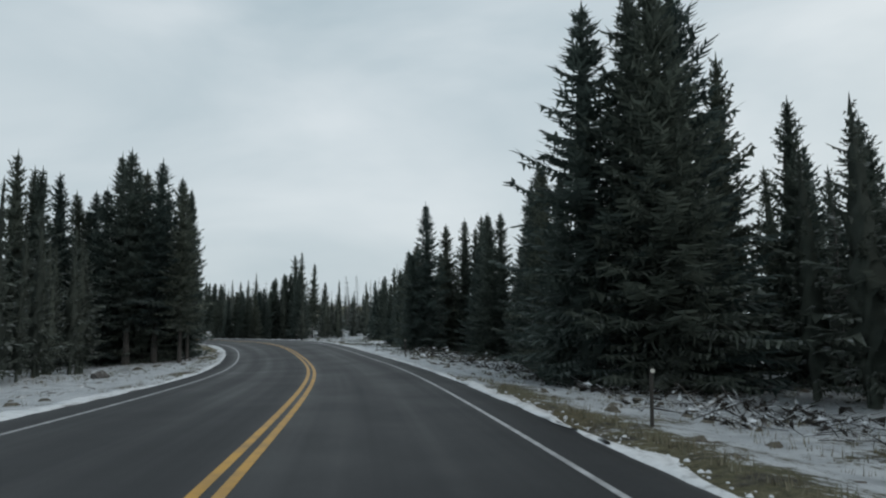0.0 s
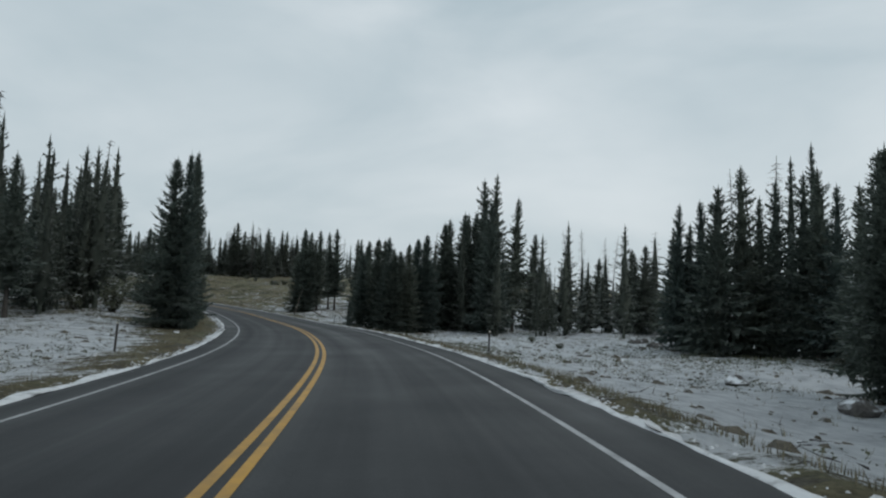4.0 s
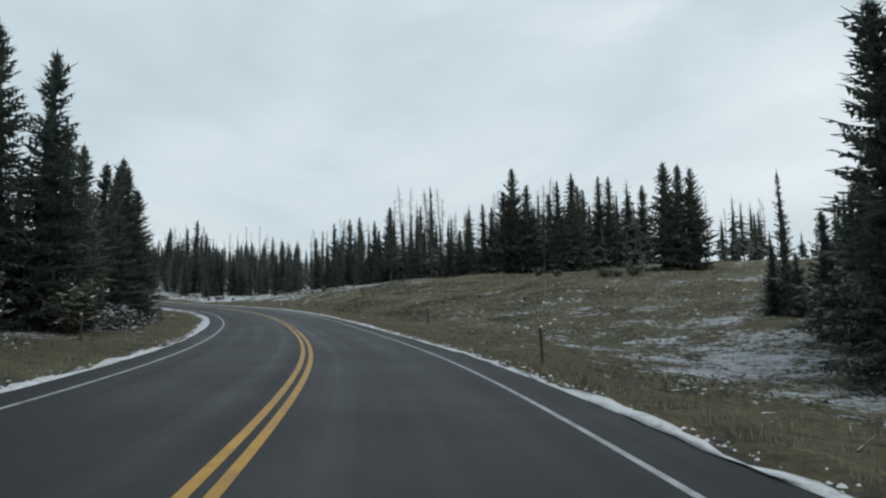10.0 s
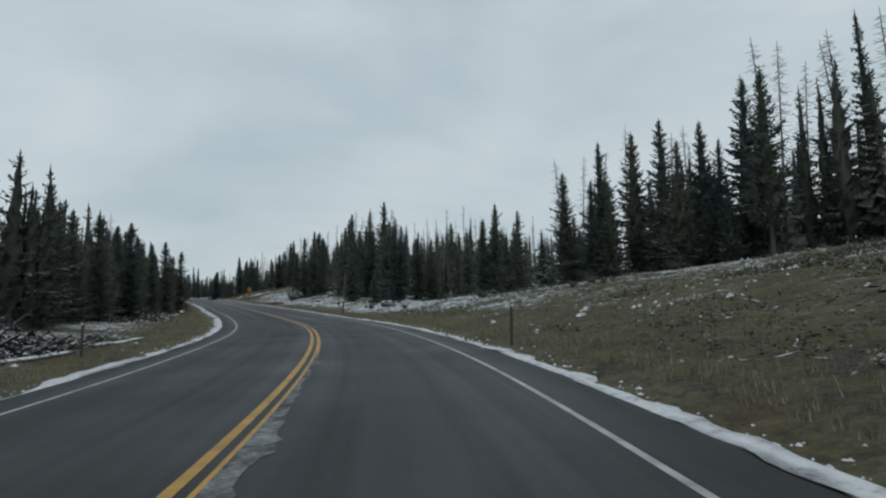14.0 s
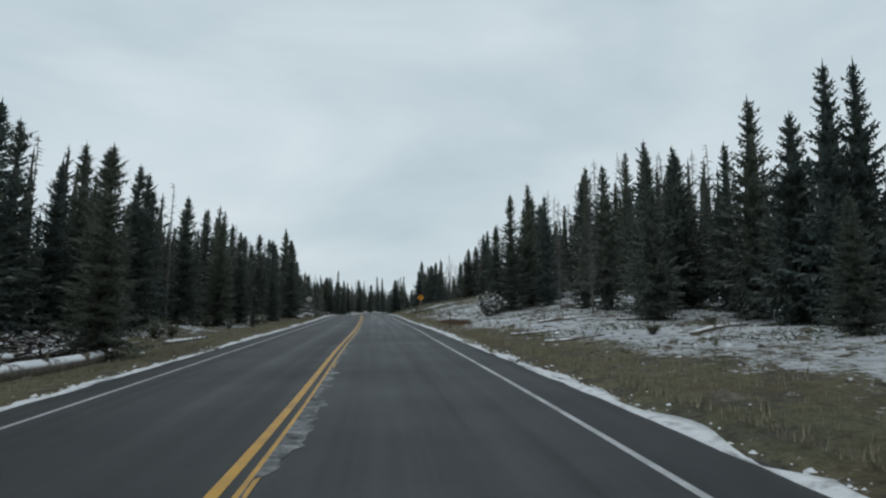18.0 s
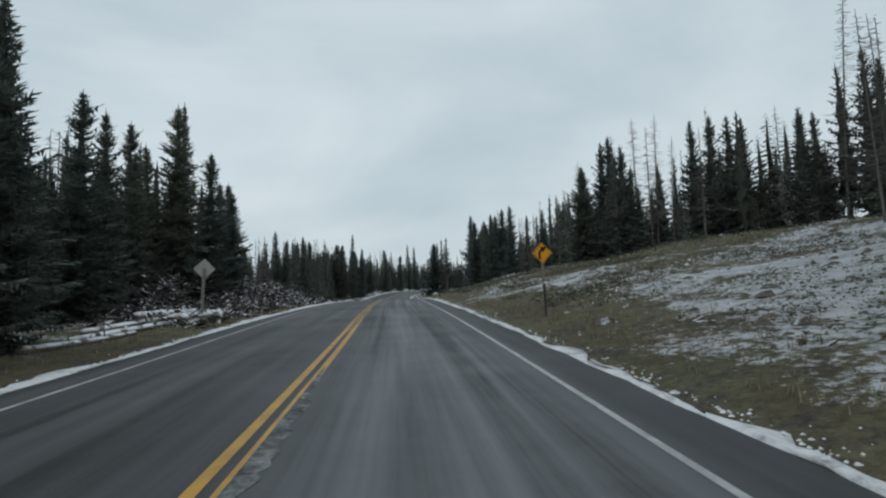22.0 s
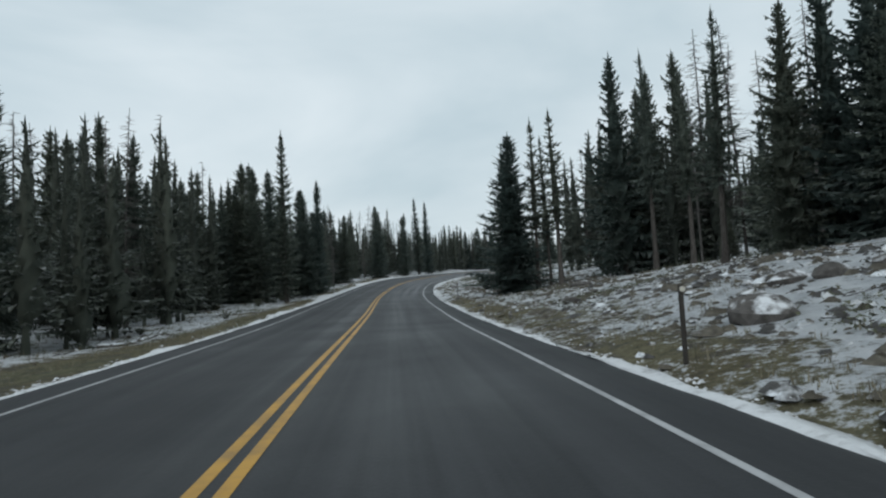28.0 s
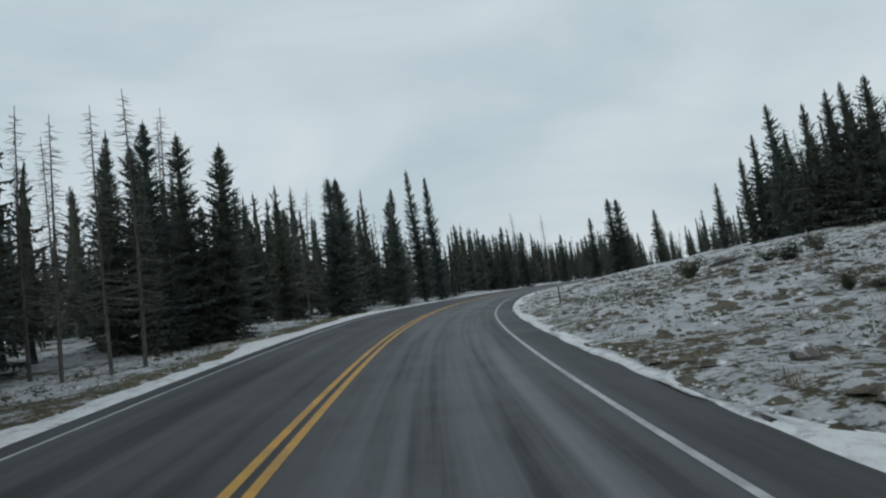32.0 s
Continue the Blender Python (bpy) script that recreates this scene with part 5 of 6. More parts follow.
# ---- fallen logs, rocks and shrubs ----
def log(s0, d0, s1, d1, r0, r1, snowy=True, sag=0.0, stubs=3):
    """A fallen trunk that lies on the ground from one place to another."""
    rs = random.Random(int(s0 * 7 + d0 * 31))
    n = 7
    pts = []
    for k in range(n):
        u = k / (n - 1)
        x, y, _ = road_point(s0 + (s1 - s0) * u + sag * math.sin(3.1416 * u), d0 + (d1 - d0) * u)
        r = r0 + (r1 - r0) * u
        pts.append((Vector((x, y, float(ground_height(x, y)[0]) + r * 0.5)), r))
    v, f = [], []
    ax = (pts[-1][0] - pts[0][0]).normalized()
    side = ax.cross(Vector((0, 0, 1))).normalized()
    up = side.cross(ax)
    base = pts[0][0].copy()
    for p, r in pts:
        for a in range(8):
            w = a * math.pi / 4
            k = r * rs.uniform(0.88, 1.1)
            v.append(p - base + side * math.cos(w) * k + up * math.sin(w) * k)
    for k in range(n - 1):
        f += [(k * 8 + a, k * 8 + (a + 1) % 8, k * 8 + 8 + (a + 1) % 8, k * 8 + 8 + a) for a in range(8)]
    f += [tuple(range(7, -1, -1)), tuple(range((n - 1) * 8, n * 8))]
    o = mesh_object("fallen_log", v, f, M_LOGSNOW if snowy else M_LOG, None, True)
    o.location = base
    tagged(o, "snow-covered fallen log lying in the roadside grass" if snowy else "bare grey fallen log lying in the grass", "log", "fallen logs")
    for k in range(stubs):
        p, r = pts[rs.randint(1, n - 2)]
        q = p + side * rs.uniform(-1, 1) * 0.4 + up * rs.uniform(0.2, 0.6) + ax * rs.uniform(-0.3, 0.3)
        part("branch_stub", prism(p - base, q - base, r * 0.3, r * 0.08, 5), M_LOG, o)


for args in [(143.0, 14.4, 132.8, 12.7, 0.11, 0.07, False, 0.8, 4), (257.4, 6.8, 257.9, 9.0, 0.08, 0.06), (255.4, 10.9, 256.6, 13.4, 0.09, 0.06),
             (262.0, 6.6, 261.9, 8.5, 0.09, 0.06), (267.6, 9.1, 267.0, 10.9, 0.12, 0.09), (264.5, 12, 265, 15.5, 0.09, 0.06),
             (249.8, -6.6, 255.2, -6.4, 0.24, 0.20), (251.5, -8.6, 257, -8.1, 0.22, 0.18), (250.0, -9.6, 254.0, -9.0, 0.16, 0.12), (244, -7.6, 248, -7.0, 0.13, 0.10),
             (246.5, -7.2, 252, -6.6, 0.10, 0.08), (262, -6.8, 267, -6.6, 0.12, 0.09), (306.5, -6.9, 321.5, -6.1, 0.14, 0.09, True, 0.0, 2), (309, -7.6, 316, -7.0, 0.15, 0.11),
             (313.0, -7.6, 318.2, -7.1, 0.27, 0.24), (313.5, -6.6, 319.0, -6.2, 0.25, 0.22), (304.0, -6.6, 309.5, -6.4, 0.12, 0.09), (336, -10.5, 345, -9.6, 0.26, 0.22),
             (344.8, -9.4, 352, -8.8, 0.22, 0.18), (351, -8.6, 356, -7.8, 0.24, 0.18), (331, -8.0, 336, -7.6, 0.17, 0.12), (325.5, -7.6, 330, -7.8, 0.2, 0.15),
             (199, -8.0, 206, -7.2, 0.11, 0.08), (188, -9.0, 194, -8.4, 0.12, 0.08), (174, -8.6, 180, -8.0, 0.10, 0.07), (208, -7.2, 214, -6.8, 0.12, 0.08),
             (416, 7.8, 412.5, 6.5, 0.08, 0.05, False), (38, 7.6, 41, 9.5, 0.07, 0.05), (34, 8, 36, 11, 0.08, 0.05),
             (14, 9, 18, 13, 0.08, 0.05), (8, 8.6, 10, 12.5, 0.07, 0.05), (376, -9, 381, -8.4, 0.1, 0.07), (380, -11, 386, -10, 0.1, 0.07), (390, -8.6, 395, -8.2, 0.1, 0.07)]:
    log(*args)


def rock(s, d, w, h, seed, label="grey granite boulder dusted with snow"):
    rs = random.Random(seed)
    bm = bmesh.new()
    bmesh.ops.create_icosphere(bm, subdivisions=2, radius=1.0)
    cut = [Vector((rs.uniform(-1, 1), rs.uniform(-1, 1), rs.uniform(-0.3, 1))).normalized() for _ in range(7)]
    for vert in bm.verts:
        for c in cut:
            over = vert.co.dot(c) - rs.uniform(0.70, 0.74)
            if over > 0:
                vert.co -= c * over
        vert.co *= rs.uniform(0.95, 1.05)
        vert.co = Vector((vert.co.x * w / 2, vert.co.y * w / 2 * 0.8, vert.co.z * h * 0.62))
    me = bpy.data.meshes.new("boulder")
    bm.to_mesh(me)
    bm.free()
    me.materials.append(M_ROCK)
    o = new("boulder", me)
    x, y, z, a = beside(s, d)
    o.matrix_world = pose(x, y, z + h * 0.14, rs.uniform(-8, 8), rs.uniform(-8, 8), rs.uniform(0, 360))
    tagged(o, label, "rock", "boulders")


for k, (s, d, w, h) in enumerate([(107.6, 7.8, 0.95, 0.38), (106.6, 8.6, 0.65, 0.46), (37.7, 7.6, 0.7, 0.35), (69.7, 18.7, 1.5, 0.5), (65.9, 15.2, 1.3, 0.45), (67.5, 12.9, 1.0, 0.45), (61, 12.4, 1.1, 0.4), (93, 24, 1.8, 0.6), (88.9, 22, 1.3, 0.5), (240.6, 10.9, 2.0, 0.75),
                                   (377.2, 7.1, 1.25, 0.62), (379.9, 9.2, 0.9, 0.36), (379.3, 9.8, 0.8, 0.34), (371.6, 6.9, 1.1, 0.42), (371.0, 7.6, 0.6, 0.4), (378.9, 10.6, 0.55, 0.3), (123.1, 11.5, 0.7, 0.35), (120.8, 9.9, 0.5, 0.25), (138.4, 19.4, 1.3, 0.5), (269.8, 16.1, 0.9, 0.35), (342.4, 9.8, 0.8, 0.4), (346, 11, 0.6, 0.35), (426, 6.0, 0.45, 0.28), (452, 14.9, 1.7, 0.6), (454, 16.5, 1.4, 0.5),
                                   (389, 7.4, 0.9, 0.3), (125.2, 13.2, 0.9, 0.35), (393, 9.5, 1.2, 0.4), (61, 9.4, 0.9, 0.4), (236, 8.6, 0.6, 0.35), (247, 11.5, 0.7, 0.3), (130, 18.5, 1.8, 0.6), (133, 21, 2.2, 0.6),
                                   (400, 11, 1.4, 0.5), (72, 13, 0.9, 0.4), (284, 16, 1.2, 0.5), (296, 12.5, 0.8, 0.4), (352, 13, 0.9, 0.35), (180, 13, 0.5, 0.25), (29, -8.2, 0.8, 0.5), (33, -9, 0.5, 0.4)]):
    rock(s, d, w, h, 40 + k)


def shrub_mesh(seed, leafy):
    rs = random.Random(seed)
    tw, lv, lf = [], [], []
    for _ in range(26):
        a, l = rs.uniform(0, 6.28), rs.uniform(0.4, 1.0)
        t = rs.uniform(0.15, 0.75)
        q = Vector((math.cos(a) * math.sin(t), math.sin(a) * math.sin(t), math.cos(t))) * l
        tw.append(prism((q.x * 0.1, q.y * 0.1, -0.1), q, 0.014, 0.005, 3, False))
        for _k in range(leafy):
            u = rs.uniform(0.35, 1.08)
            c = q * u + Vector((rs.uniform(-1, 1), rs.uniform(-1, 1), rs.uniform(-1, 1))) * 0.13
            e = [Vector((rs.uniform(-1, 1), rs.uniform(-1, 1), rs.uniform(-0.6, 0.6))) * 0.085 for _j in range(3)]
            i = len(lv)
            lv += [c + e[0], c + e[1], c + e[2]]
            lf.append((i, i + 1, i + 2))
    return merge(tw), (lv, lf)


SHRUBS = []
for k in range(5):
    tw, lf = shrub_mesh(70 + k, 34)
    SHRUBS.append((as_mesh("stem", tw, M_BRANCH), as_mesh("foliage", lf, M_BRUSH)))


SNOWY = [(a, as_mesh("foliage", shrub_mesh(90 + k, 44)[1], M_JUNIPER)) for k, (a, b) in enumerate(SHRUBS[:3])]


def shrub(s, d, w, h, snowy=False):
    x, y, z, a = beside(s, d)
    o = tagged(new("shrub"), "dark evergreen juniper bush capped with fresh snow" if snowy else "low leafy willow shrub dusted with snow", "shrub", "roadside shrubs")
    for name, me in zip(("stem", "foliage"), random.choice(SNOWY if snowy else SHRUBS)):
        new(name, me).parent = o
    o.matrix_world = pose(x, y, z, 0, 0, random.uniform(0, 360)) @ Matrix.Diagonal((w, w, h, 1))


def thicket(n, s0, s1, d0, d1, w, h, seed):
    rs = random.Random(seed)
    for _ in range(n):
        k = rs.uniform(0.6, 1.3)
        shrub(rs.uniform(s0, s1), rs.uniform(d0, d1), w * k, h * k * rs.uniform(0.8, 1.2))


thicket(22, 100, 126, -8.2, -14, 1.7, 1.7, 1)
thicket(40, 122, 162, -8.0, -15, 2.0, 2.2, 2)
thicket(14, 162, 190, -8.5, -14, 1.2, 1.1, 3)
thicket(8, 172, 192, 23, 29, 1.3, 0.9, 4)
thicket(12, 414, 432, 7.5, 13, 0.9, 0.7, 6)
for s, d, w, h in [(424.8, 8.8, 1.3, 0.9), (421.2, 8.8, 1.2, 0.8), (426, 10.2, 1.2, 0.8), (415.6, 8.2, 1.5, 1.3), (417.2, 8.8, 1.5, 1.4), (416, 9.6, 1.4, 1.2), (422.8, 10.4, 1.1, 0.8),
                   (419, 9.6, 1.0, 0.7), (440.9, 13.5, 1.3, 0.7), (137.4, 23.6, 1.5, 1.3), (136.2, 24.2, 1.2, 1.0), (284.3, 9.8, 1.9, 1.7), (285.2, 10.6, 1.5, 1.4), (294, 18.5, 1.2, 1.0)]:
    shrub(s, d, w, h, True)
thicket(10, 230, 262, 9, 18, 0.7, 0.5, 7)
thicket(8, 60, 95, 14, 30, 0.9, 0.6, 8)
thicket(10, 265, 300, -7.5, -11, 0.8, 0.8, 9)
thicket(8, 55, 75, -9, -14, 0.9, 0.8, 10)
thicket(8, 395, 425, -7.5, -11, 0.7, 0.6, 11)
thicket(8, 204, 226, 12, 20, 0.8, 0.5, 12)
thicket(8, 425, 450, 9, 18, 0.9, 0.6, 13)


# ---- slash piles: heaps of cut boughs left beside the road ----
def slash_pile(s0, s1, d0, d1, high, count, seed, thick=1.0):
    rs = random.Random(seed)
    pieces = []
    for _ in range(count):
        s, d = rs.uniform(s0, s1), rs.uniform(d0, d1)
        x, y, z, a = beside(s, d)
        edge = min(1.0, (s - s0) / 5 + 0.1, (s1 - s) / 5 + 0.1, abs(abs(d) - abs(d0)) / 2.0 + 0.12)
        top = high * edge * (0.55 + 0.45 * math.sin(s * 0.7 + d) * math.cos(d * 0.9 - s * 0.23))
        z += rs.uniform(0, max(0.1, top))
        w, t, l = rs.uniform(0, 6.28), rs.gauss(0, 0.28), rs.uniform(0.5, 2.6)
        q = Vector((math.cos(w) * math.cos(t), math.sin(w) * math.cos(t), math.sin(t))) * l
        r = rs.choice((0.012, 0.02, 0.03, 0.05)) * thick
        p = Vector((x, y, z)) - q * 0.5
        v, f = prism(p, p + q, r, r * 0.5, 4, False)
        pieces.append((np.array([tuple(c) for c in v]), np.array([t3 for e4 in f for t3 in (e4[:3], (e4[0], e4[2], e4[3]))])))
        for _k in range(3):
            c = p + q * rs.uniform(0.2, 1.0)
            e = [c + Vector((rs.uniform(-1, 1), rs.uniform(-1, 1), rs.uniform(-0.7, 0.5))) * 0.22 for _j in range(3)]
            pieces.append((np.array([tuple(k) for k in e]), np.array([(0, 1, 2)])))
    o = join("slash_pile", pieces, M_SLASH, "long heap of cut boughs and branches dusted with snow")
    o["category"] = "branch pile"


slash_pile(317, 366, -8.0, -19, 2.5, 5200, 1)
slash_pile(311, 362, -5.3, -9.0, 0.45, 1500, 6, 0.6)
slash_pile(166, 212, -7.6, -16, 1.2, 3000, 2)
slash_pile(236, 262, -8.0, -12, 0.7, 700, 3)
slash_pile(24, 46, 8.0, 13, 0.2, 420, 4, 0.5)
slash_pile(4, 24, 8.0, 13, 0.2, 300, 5, 0.5)


# ---- grass, snow lumps and litter on the ground ----
def strew(name, count, seed, pick, shape, material, label):
    rs = np.random.RandomState(seed)
    s, d = pick(rs, count)
    xy = np.stack([np.interp(s, ALONG, LINE[:, 0]) + np.interp(s, ALONG, RIGHT[:, 0]) * d, np.interp(s, ALONG, LINE[:, 1]) + np.interp(s, ALONG, RIGHT[:, 1]) * d], 1)
    z = ground_height(xy[:, 0], xy[:, 1])
    v0, f0 = shape(rs, len(s))          # (n, k, 3) and (m, 3)
    v = v0 + np.concatenate([xy, z[:, None]], 1)[:, None, :]
    f = (f0[None] + (np.arange(len(s)) * v0.shape[1])[:, None, None]).reshape(-1, 3)
    return join(name, [(v.reshape(-1, 3), f)], material, label)


def tufts(rs, n):
    k = 5
    a = rs.uniform(0, 6.28, (n, k))
    h = rs.uniform(0.04, 0.14, (n, k)) * rs.uniform(0.5, 1.4, (n, 1))
    b = rs.uniform(-0.09, 0.09, (n, k, 2))
    lean = rs.uniform(0.05, 0.7, (n, k)) * h
    w = 0.010
    c, s_ = np.cos(a), np.sin(a)
    base0 = np.stack([b[..., 0] - s_ * w, b[..., 1] + c * w, np.full((n, k), -0.03)], -1)
    base1 = np.stack([b[..., 0] + s_ * w, b[..., 1] - c * w, np.full((n, k), -0.03)], -1)
    tip = np.stack([b[..., 0] + c * lean, b[..., 1] + s_ * lean, h], -1)
    v = np.stack([base0, base1, tip], 2).reshape(n, k * 3, 3)
    return v, np.arange(k * 3).reshape(k, 3)


def lumps(rs, n):
    size = rs.uniform(0.03, 0.09, n) * rs.choice((0.6, 1.0, 1.4), n)
    ring = []
    for k in range(6):
        w = k * 1.047 + rs.uniform(-0.3, 0.3, n)
        r = size * rs.uniform(0.7, 1.3, n)
        ring.append(np.stack([r * np.cos(w), r * np.sin(w), -0.03 * np.ones(n)], -1))
    for k in range(3):
        w = k * 2.1 + rs.uniform(-0.4, 0.4, n)
        r = size * rs.uniform(0.3, 0.6, n)
        ring.append(np.stack([r * np.cos(w), r * np.sin(w), size * rs.uniform(0.25, 0.7, n)], -1))
    f = [(0, 1, 6), (1, 2, 6), (2, 7, 6), (2, 3, 7), (3, 4, 7), (4, 8, 7), (4, 5, 8), (5, 0, 8), (0, 6, 8), (6, 7, 8)]
    return np.stack(ring, 1), np.array(f)


def sticks(rs, n):
    a, l = rs.uniform(0, 6.28, n), rs.uniform(0.15, 0.8, n)
    w = rs.uniform(0.006, 0.02, n)
    c, s_ = np.cos(a), np.sin(a)
    z0, z1 = rs.uniform(0.0, 0.06, n), rs.uniform(0.0, 0.22, n)
    v = np.stack([np.stack([-c * l / 2 - s_ * w, -s_ * l / 2 + c * w, z0], -1), np.stack([-c * l / 2 + s_ * w, -s_ * l / 2 - c * w, z0], -1), np.stack([c * l / 2, s_ * l / 2, z1], -1),
                  np.stack([-c * l / 2, -s_ * l / 2, z0 + 2 * w], -1)], 1)
    return v, np.array([(0, 1, 2), (1, 3, 2), (3, 0, 2)])


def verge(lo, hi, power):
    def pick(rs, n):
        s = rs.uniform(-15, 470, n)
        d = (lo + (hi - lo) * rs.uniform(0, 1, n) ** power) * rs.choice((-1, 1, 1), n)
        return s, d
    return pick


def bare_ground(lo, hi, power):
    """Along the verges, but sparse where snow lies."""
    def pick(rs, n):
        s, d = verge(lo, hi, power)(rs, n)
        ok = snow_cover(s, d) + rs.uniform(-0.16, 0.16, n) < 0.46
        return s[ok], d[ok]
    return pick


def leafy(rs, n):
    """Low mats of small leaves, snow caught between them."""
    k = 9
    a, r = rs.uniform(0, 6.28, (n, k)), rs.uniform(0.0, 0.28, (n, k)) * rs.uniform(0.5, 1.5, (n, 1))
    c = np.stack([r * np.cos(a), r * np.sin(a), rs.uniform(0.01, 0.17, (n, k)) * rs.uniform(0.5, 1.3, (n, 1))], -1)
    v = np.stack([c + rs.uniform(-0.062, 0.062, (n, k, 3)) * (1, 1, 0.6) for _ in range(3)], 2).reshape(n, k * 3, 3)
    return v, np.arange(k * 3).reshape(k, 3)


def clumped(lo, hi, power, size, seed, level, snowy=0):
    def pick(rs, n):
        s, d = verge(lo, hi, power)(rs, n * 3)
        w = smooth_noise(s, d + 300, size, seed) + 0.25 * rs.uniform(-1, 1, len(s))
        if snowy:
            w = np.where(snow_cover(s, d) > snowy, w, -9)
        ok = np.nonzero(w > np.quantile(w, level))[0][:n]
        return s[ok], d[ok]
    return pick


def patch(s0, s1, d0, d1):
    def pick(rs, n):
        return rs.normal((s0 + s1) / 2, (s1 - s0) / 4, n), rs.normal((d0 + d1) / 2, (d1 - d0) / 4, n)
    return pick


def tall(rs, n):
    v, f = tufts(rs, n)
    return v * (1.3, 1.3, 1.7), f


strew("dry_stems", 900, 31, patch(275.5, 283, 5.7, 7.3), tall, M_REED, "thicket of red-brown dry stems beside the road")
strew("grass_tufts", 66000, 3, bare_ground(5.2, 11, 1.5), tufts, M_BLADES, "short dry tan grass along the road verges")
strew("meadow_grass", 30000, 4, clumped(7, 30, 1.2, 3.0, 44, 0.5), tufts, M_BLADES, "sparse dry grass tufts over the meadow")
strew("ground_shrubs", 30000, 8, clumped(6.8, 32, 1.1, 4.0, 41, 0.62), leafy, M_MAT, "low grey-green mat shrubs flecked with snow")
strew("snow_lumps", 6000, 5, clumped(6.2, 30, 1.2, 4.0, 43, 0.7, 0.42), lumps, M_SNOW, "small lumps of crusted snow on the grass")


def mounds(rs, n):
    v, f = lumps(rs, n)
    return v * rs.uniform(1.2, 3.2, (n, 1, 1)) * (1, 1, 0.55), f


def flecks(rs, n):
    v, f = lumps(rs, n)
    return v * rs.uniform(0.3, 0.9, (n, 1, 1)) * (1, 1, 0.5), f


def grains(rs, n):
    v, f = lumps(rs, n)
    return v * rs.uniform(0.14, 0.5, (n, 1, 1)) * (1, 1, 0.7), f


def crumbs(rs, n):
    side = rs.choice((-1, 1), n)
    return rs.uniform(-10, 450, n), side * (np.where(side > 0, EDGE_RIGHT, EDGE_LEFT) + 0.16 + rs.exponential(0.13, n))


def hill(rs, n):
    """Clumps on the two bare hillsides beside the bends."""
    s = np.where(rs.uniform(0, 1, n) < 0.5, rs.uniform(160, 208, n), rs.uniform(308, 358, n))
    d = 6.2 + 14 * rs.uniform(0, 1, n) ** 1.3
    ok = smooth_noise(s, d + 90, 2.4, 47) + 0.5 * smooth_noise(s, d + 90, 7.0, 48) + 0.3 * rs.uniform(-1, 1, n) > 0.28
    return s[ok], d[ok]


strew("hill_shrubs", 26000, 12, hill, leafy, M_MAT, "low grey-green shrubs in clumps on the hillside")
strew("hill_snow_lumps", 1800, 13, hill, flecks, M_SNOW, "flecks of snow caught between hillside shrubs")
strew("turf_mounds", 8000, 14, verge(5.9, 22, 1.3), mounds, M_TURF, "humps of grey-brown turf and stones flecked with snow")
strew("rubble_heap", 420, 15, patch(126.5, 136.5, 14.4, 19.4), mounds, M_RUBBLE, "heap of dark broken stones dusted with snow")
strew("bank_turf", 4600, 18, patch(345, 465, 4.5, 17), mounds, M_TURF, "broken grey-brown turf showing through the snowy bank")
strew("hill_rubble", 1100, 16, patch(356, 412, 5.0, 15), mounds, M_RUBBLE, "dark broken stones scattered over the snowy bank")
strew("snow_crumbs", 12000, 17, crumbs, grains, M_SNOW, "crumbs of ploughed snow along the asphalt edges")
strew("clods", 4500, 6, verge(6.5, 30, 1.2), lumps, M_CLOD, "dark clods and stones scattered over the meadow")
strew("twig_litter", 6000, 7, verge(6.5, 28, 1.2), sticks, M_SLASH, "broken twigs littering the ground")


# ---- snow left on the asphalt ----
def road_snow(name, s0, s1, inner, outer, seed, label, step=0.16):
    """A thin ragged strip of old snow on the road."""
    rs = random.Random(seed)

    def wob(s, j, o, l):
        a = np.array([s])
        n = smooth_noise(a, a * 0 + seed, 1.6, 21)[0] * 0.5 + smooth_noise(a, a * 0 + seed, 0.4, 22)[0] * 0.35 + smooth_noise(a, a * 0 + seed, 0.18, 23)[0] * 0.3
        fade = min(1.0, (s - s0) / 3, (s1 - s) / 3)
        return (inner if j == 0 else inner + (outer - inner) * max(0.02, fade * (0.55 + 0.75 * n))), l
    o, _ = ribbon(name, s0, s1, (0, 1), (0.056, 0.052), M_OLDSNOW, step, wob)
    tagged(o, label, "snow", kind="structure")


M_OLDSNOW = mat_thin_snow()
road_snow("road_snow", 163, 200, 0.24, 0.56, 1, "thin grey snow beside the yellow lines")
road_snow("road_snow", 214, 300, 0.24, 0.55, 2, "thin ragged snow beside the yellow lines")


def smeared_paint(s0, s1):
    """Yellow paint dragged by ploughs over and between the two lines."""
    def wob(s, j, o, l):
        a = np.array([s])
        n = smooth_noise(a, a * 0 + 7 * j, 2.2, 25)[0] * 0.05 + smooth_noise(a, a * 0 + 9 * j, 0.5, 26)[0] * 0.025
        fade = min(1.0, (s - s0) / 8 + 0.1, (s1 - s) / 8 + 0.1)
        return 0.143 + (o + math.copysign(1, o) * n) * fade, l
    o, _ = ribbon("smeared_paint", s0, s1, (-0.15, 0.17), (0.0555, 0.0555), M_SMEAR, 0.3, wob, road)
    tagged(o, "worn and smeared yellow paint")


M_SMEAR = mat_smear()
smeared_paint(306, 346)


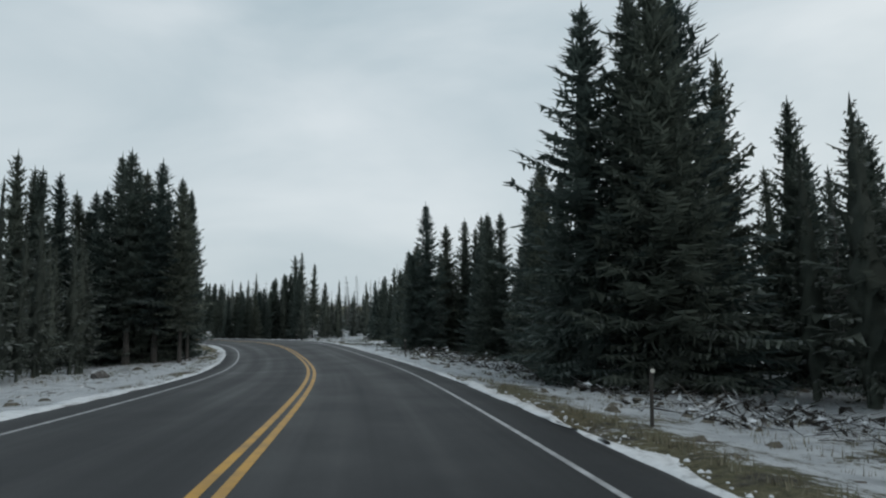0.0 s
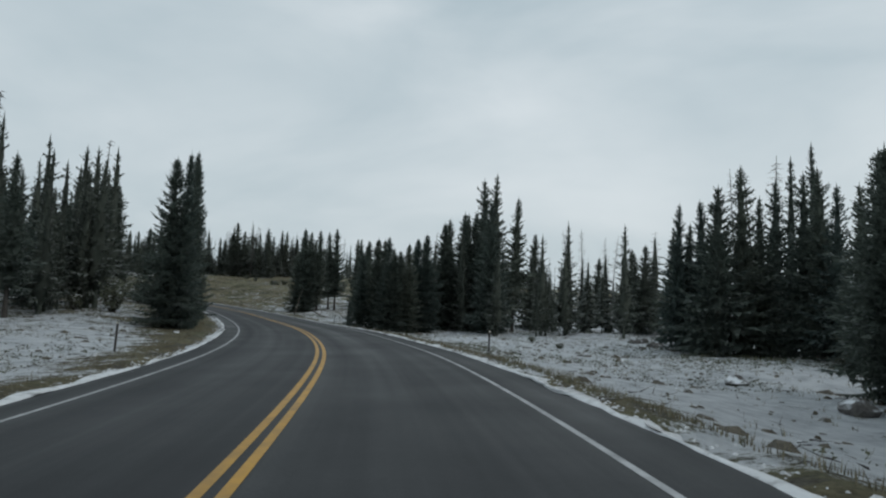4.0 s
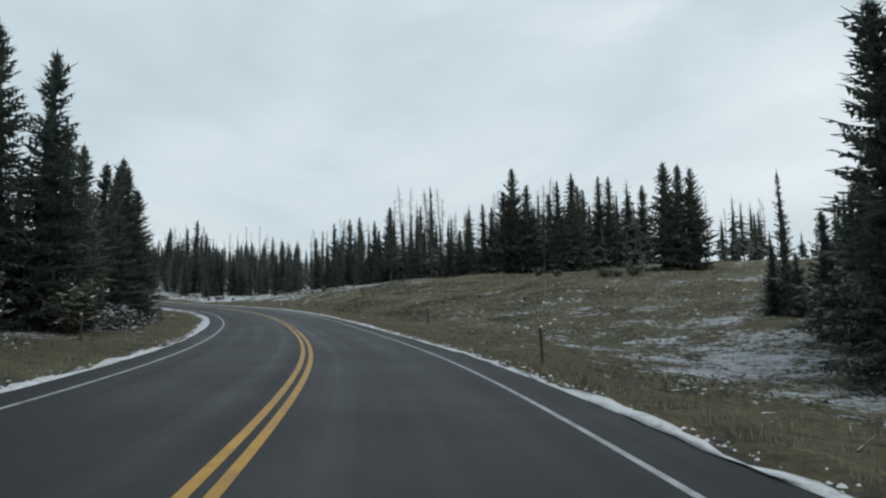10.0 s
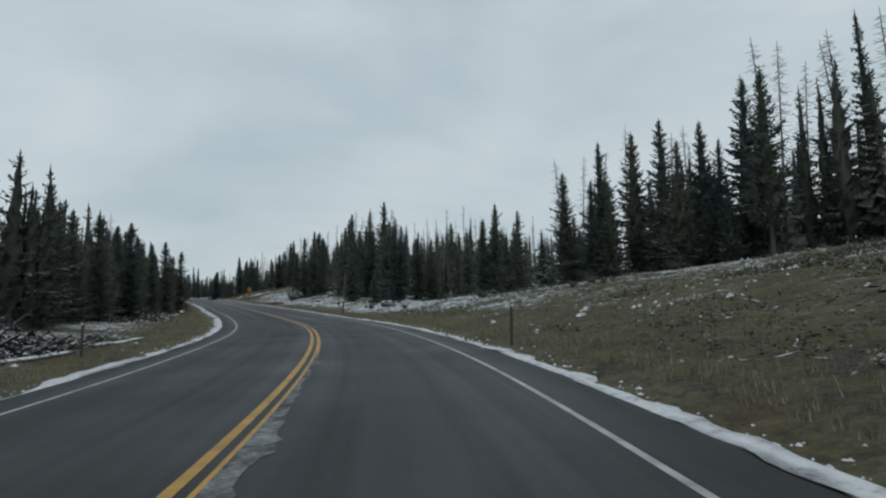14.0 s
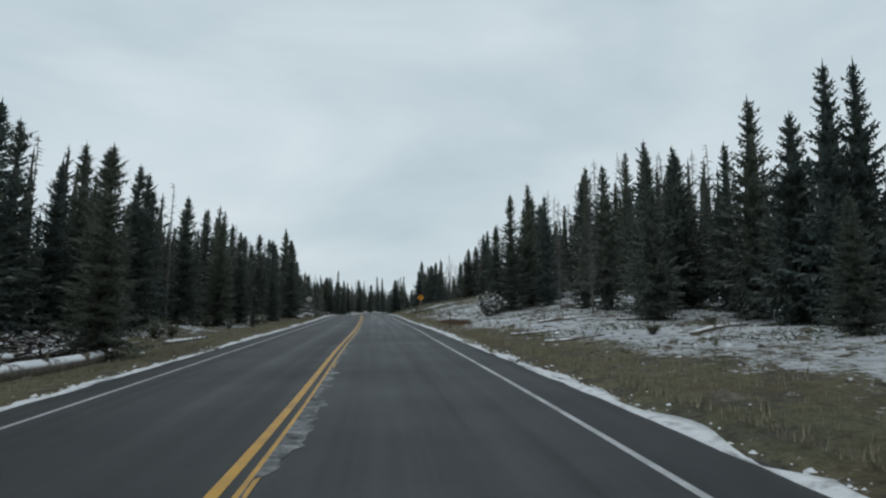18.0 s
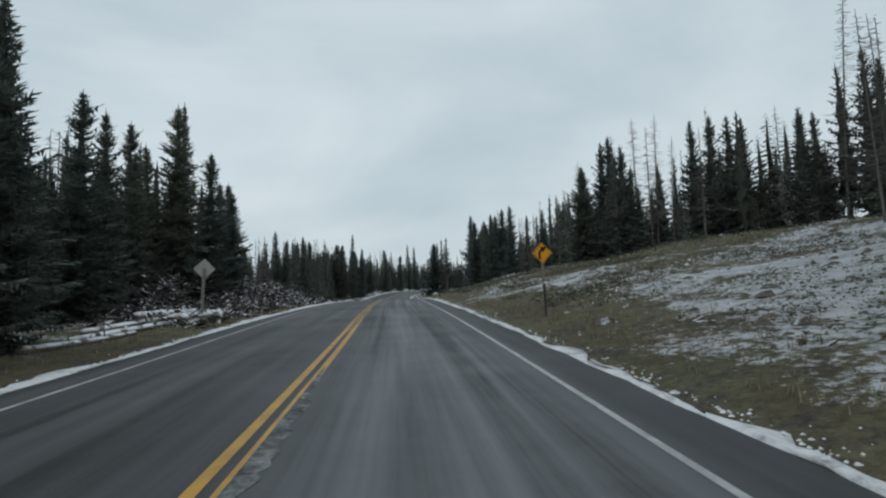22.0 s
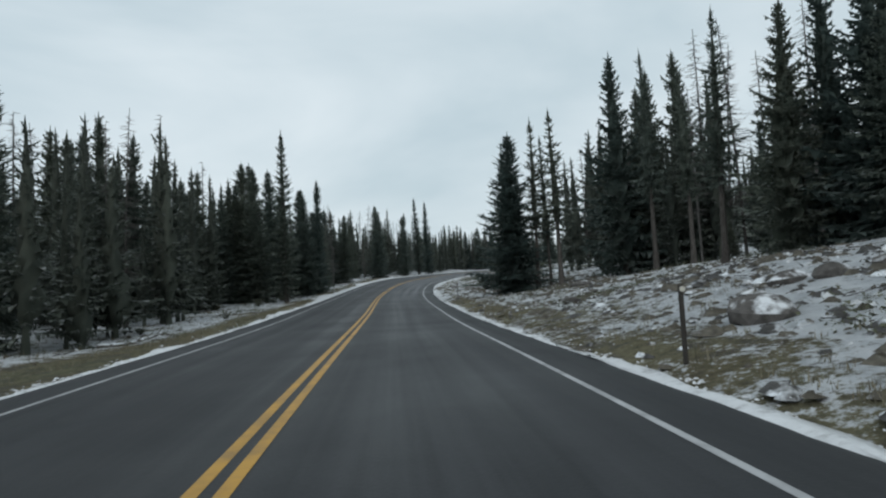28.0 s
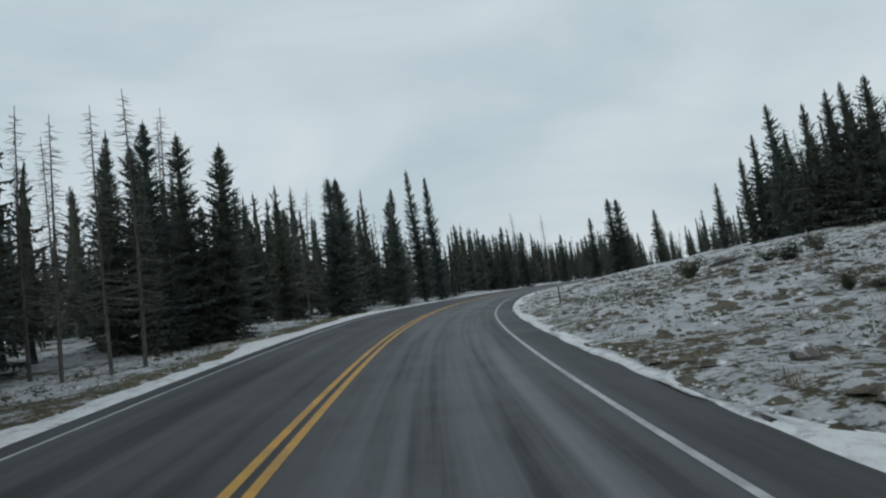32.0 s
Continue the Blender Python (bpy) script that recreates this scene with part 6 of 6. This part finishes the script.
def snow_tongue(s0, s1, d0, d1, seed, wide=0.09):
    """A small tongue of snow pushed out over the asphalt from the shoulder."""
    rs = random.Random(seed)
    v, n = [], 9
    for k in range(n):
        u = k / (n - 1)
        for e in (-1, 1):
            half = wide * (1 - 0.75 * u) * rs.uniform(0.5, 1.3) + 0.02
            q = math.hypot(s1 - s0, d0 - d1)
            v.append(road_point(s0 + (s1 - s0) * u + e * half * (d0 - d1) / q, d1 + (d0 - d1) * u - e * half * (s1 - s0) / q, 0.058))
    f = [(2 * k, 2 * k + 1, 2 * k + 3, 2 * k + 2) for k in range(n - 1)]
    o = mesh_object("snow_tongue", v, f, M_SNOW)
    return tagged(o, "thin tongue of white snow across the shoulder", "snow", kind="structure")


snow_tongue(51.8, 52.9, 2.85, 4.8, 1, 0.24)
snow_tongue(183.6, 186.0, 3.94, 4.08, 2)
snow_tongue(182.2, 183.3, 4.35, 4.8, 3)


WOODS = [
    # right of the road: from, to, near, far, trees per 100 m2, height, share of dead ones
    (-40, 5, 12, 45, 10.2, 9.5, 0.05), (5, 52, 14, 50, 11.6, 7.9, 0.08), (52, 66, 22, 45, 5, 7.0, 0.3), (66, 98, 34, 70, 6.0, 8.5, 0.4), (66, 98, 70, 130, 3.6, 10.6, 0.5),
    (98, 128, 17, 50, 10.2, 9, 0.08), (128, 158, 34, 80, 6.5, 7.5, 0.3), (158, 186, 52, 90, 5.5, 7.0, 0.35), (186, 212, 38, 90, 7.2, 9.8, 0.35), (205, 240, 28, 80, 8.7, 11, 0.3), (240, 262, 22, 70, 7.2, 6.8, 0.2),
    (262, 290, 22, 70, 8.7, 9.5, 0.25), (290, 335, 26, 80, 9.4, 10.5, 0.3), (335, 372, 24, 80, 8, 10, 0.3), (368, 400, 22, 70, 8.7, 9, 0.25), (400, 428, 17, 70, 11.6, 10.6, 0.2), (428, 470, 42, 100, 7.2, 9.5, 0.15),
    (470, 560, 30, 80, 8.7, 10, 0.2), (520, 552, 10, 30, 13, 6.0, 0.2),
    # left of the road
    (-40, 22, -30, -60, 7.2, 8.5, 0.05), (22, 38, -11, -60, 11.6, 7.2, 0.05), (38, 66, -26, -80, 6.5, 7.0, 0.1), (66, 88, -14, -70, 8.7, 5.9, 0.1), (88, 100, -14, -70, 8.7, 7.2, 0.1), (100, 130, -12, -60, 8.7, 10.8, 0.08), (130, 158, -13, -60, 10.2, 11, 0.1),
    (158, 190, -11, -70, 10.2, 8, 0.12), (190, 220, -22, -90, 10.2, 10.2, 0.12), (220, 262, -13, -70, 11.6, 9, 0.1), (262, 312, -11, -70, 11.6, 8.5, 0.12), (312, 335, -11, -70, 10.2, 8.5, 0.15), (335, 385, -23, -80, 14, 10.8, 0.25),
    (385, 420, -10, -70, 11.6, 9, 0.15), (420, 470, -11, -70, 11.6, 9, 0.2), (470, 600, -11, -70, 10.2, 10, 0.2),
]
live, dead = wood(WOODS, 5)
join("spruce_woods", live + BACK_ROW, M_WOODS, "dense dark spruce woods behind the roadside meadow")
join("woods_trunks", BACK_TRUNKS, M_BARK, "brown spruce trunks in the woods behind the meadow")
join("dead_trees_in_woods", dead, M_DEAD, "bare grey beetle-killed trunks among the spruces")
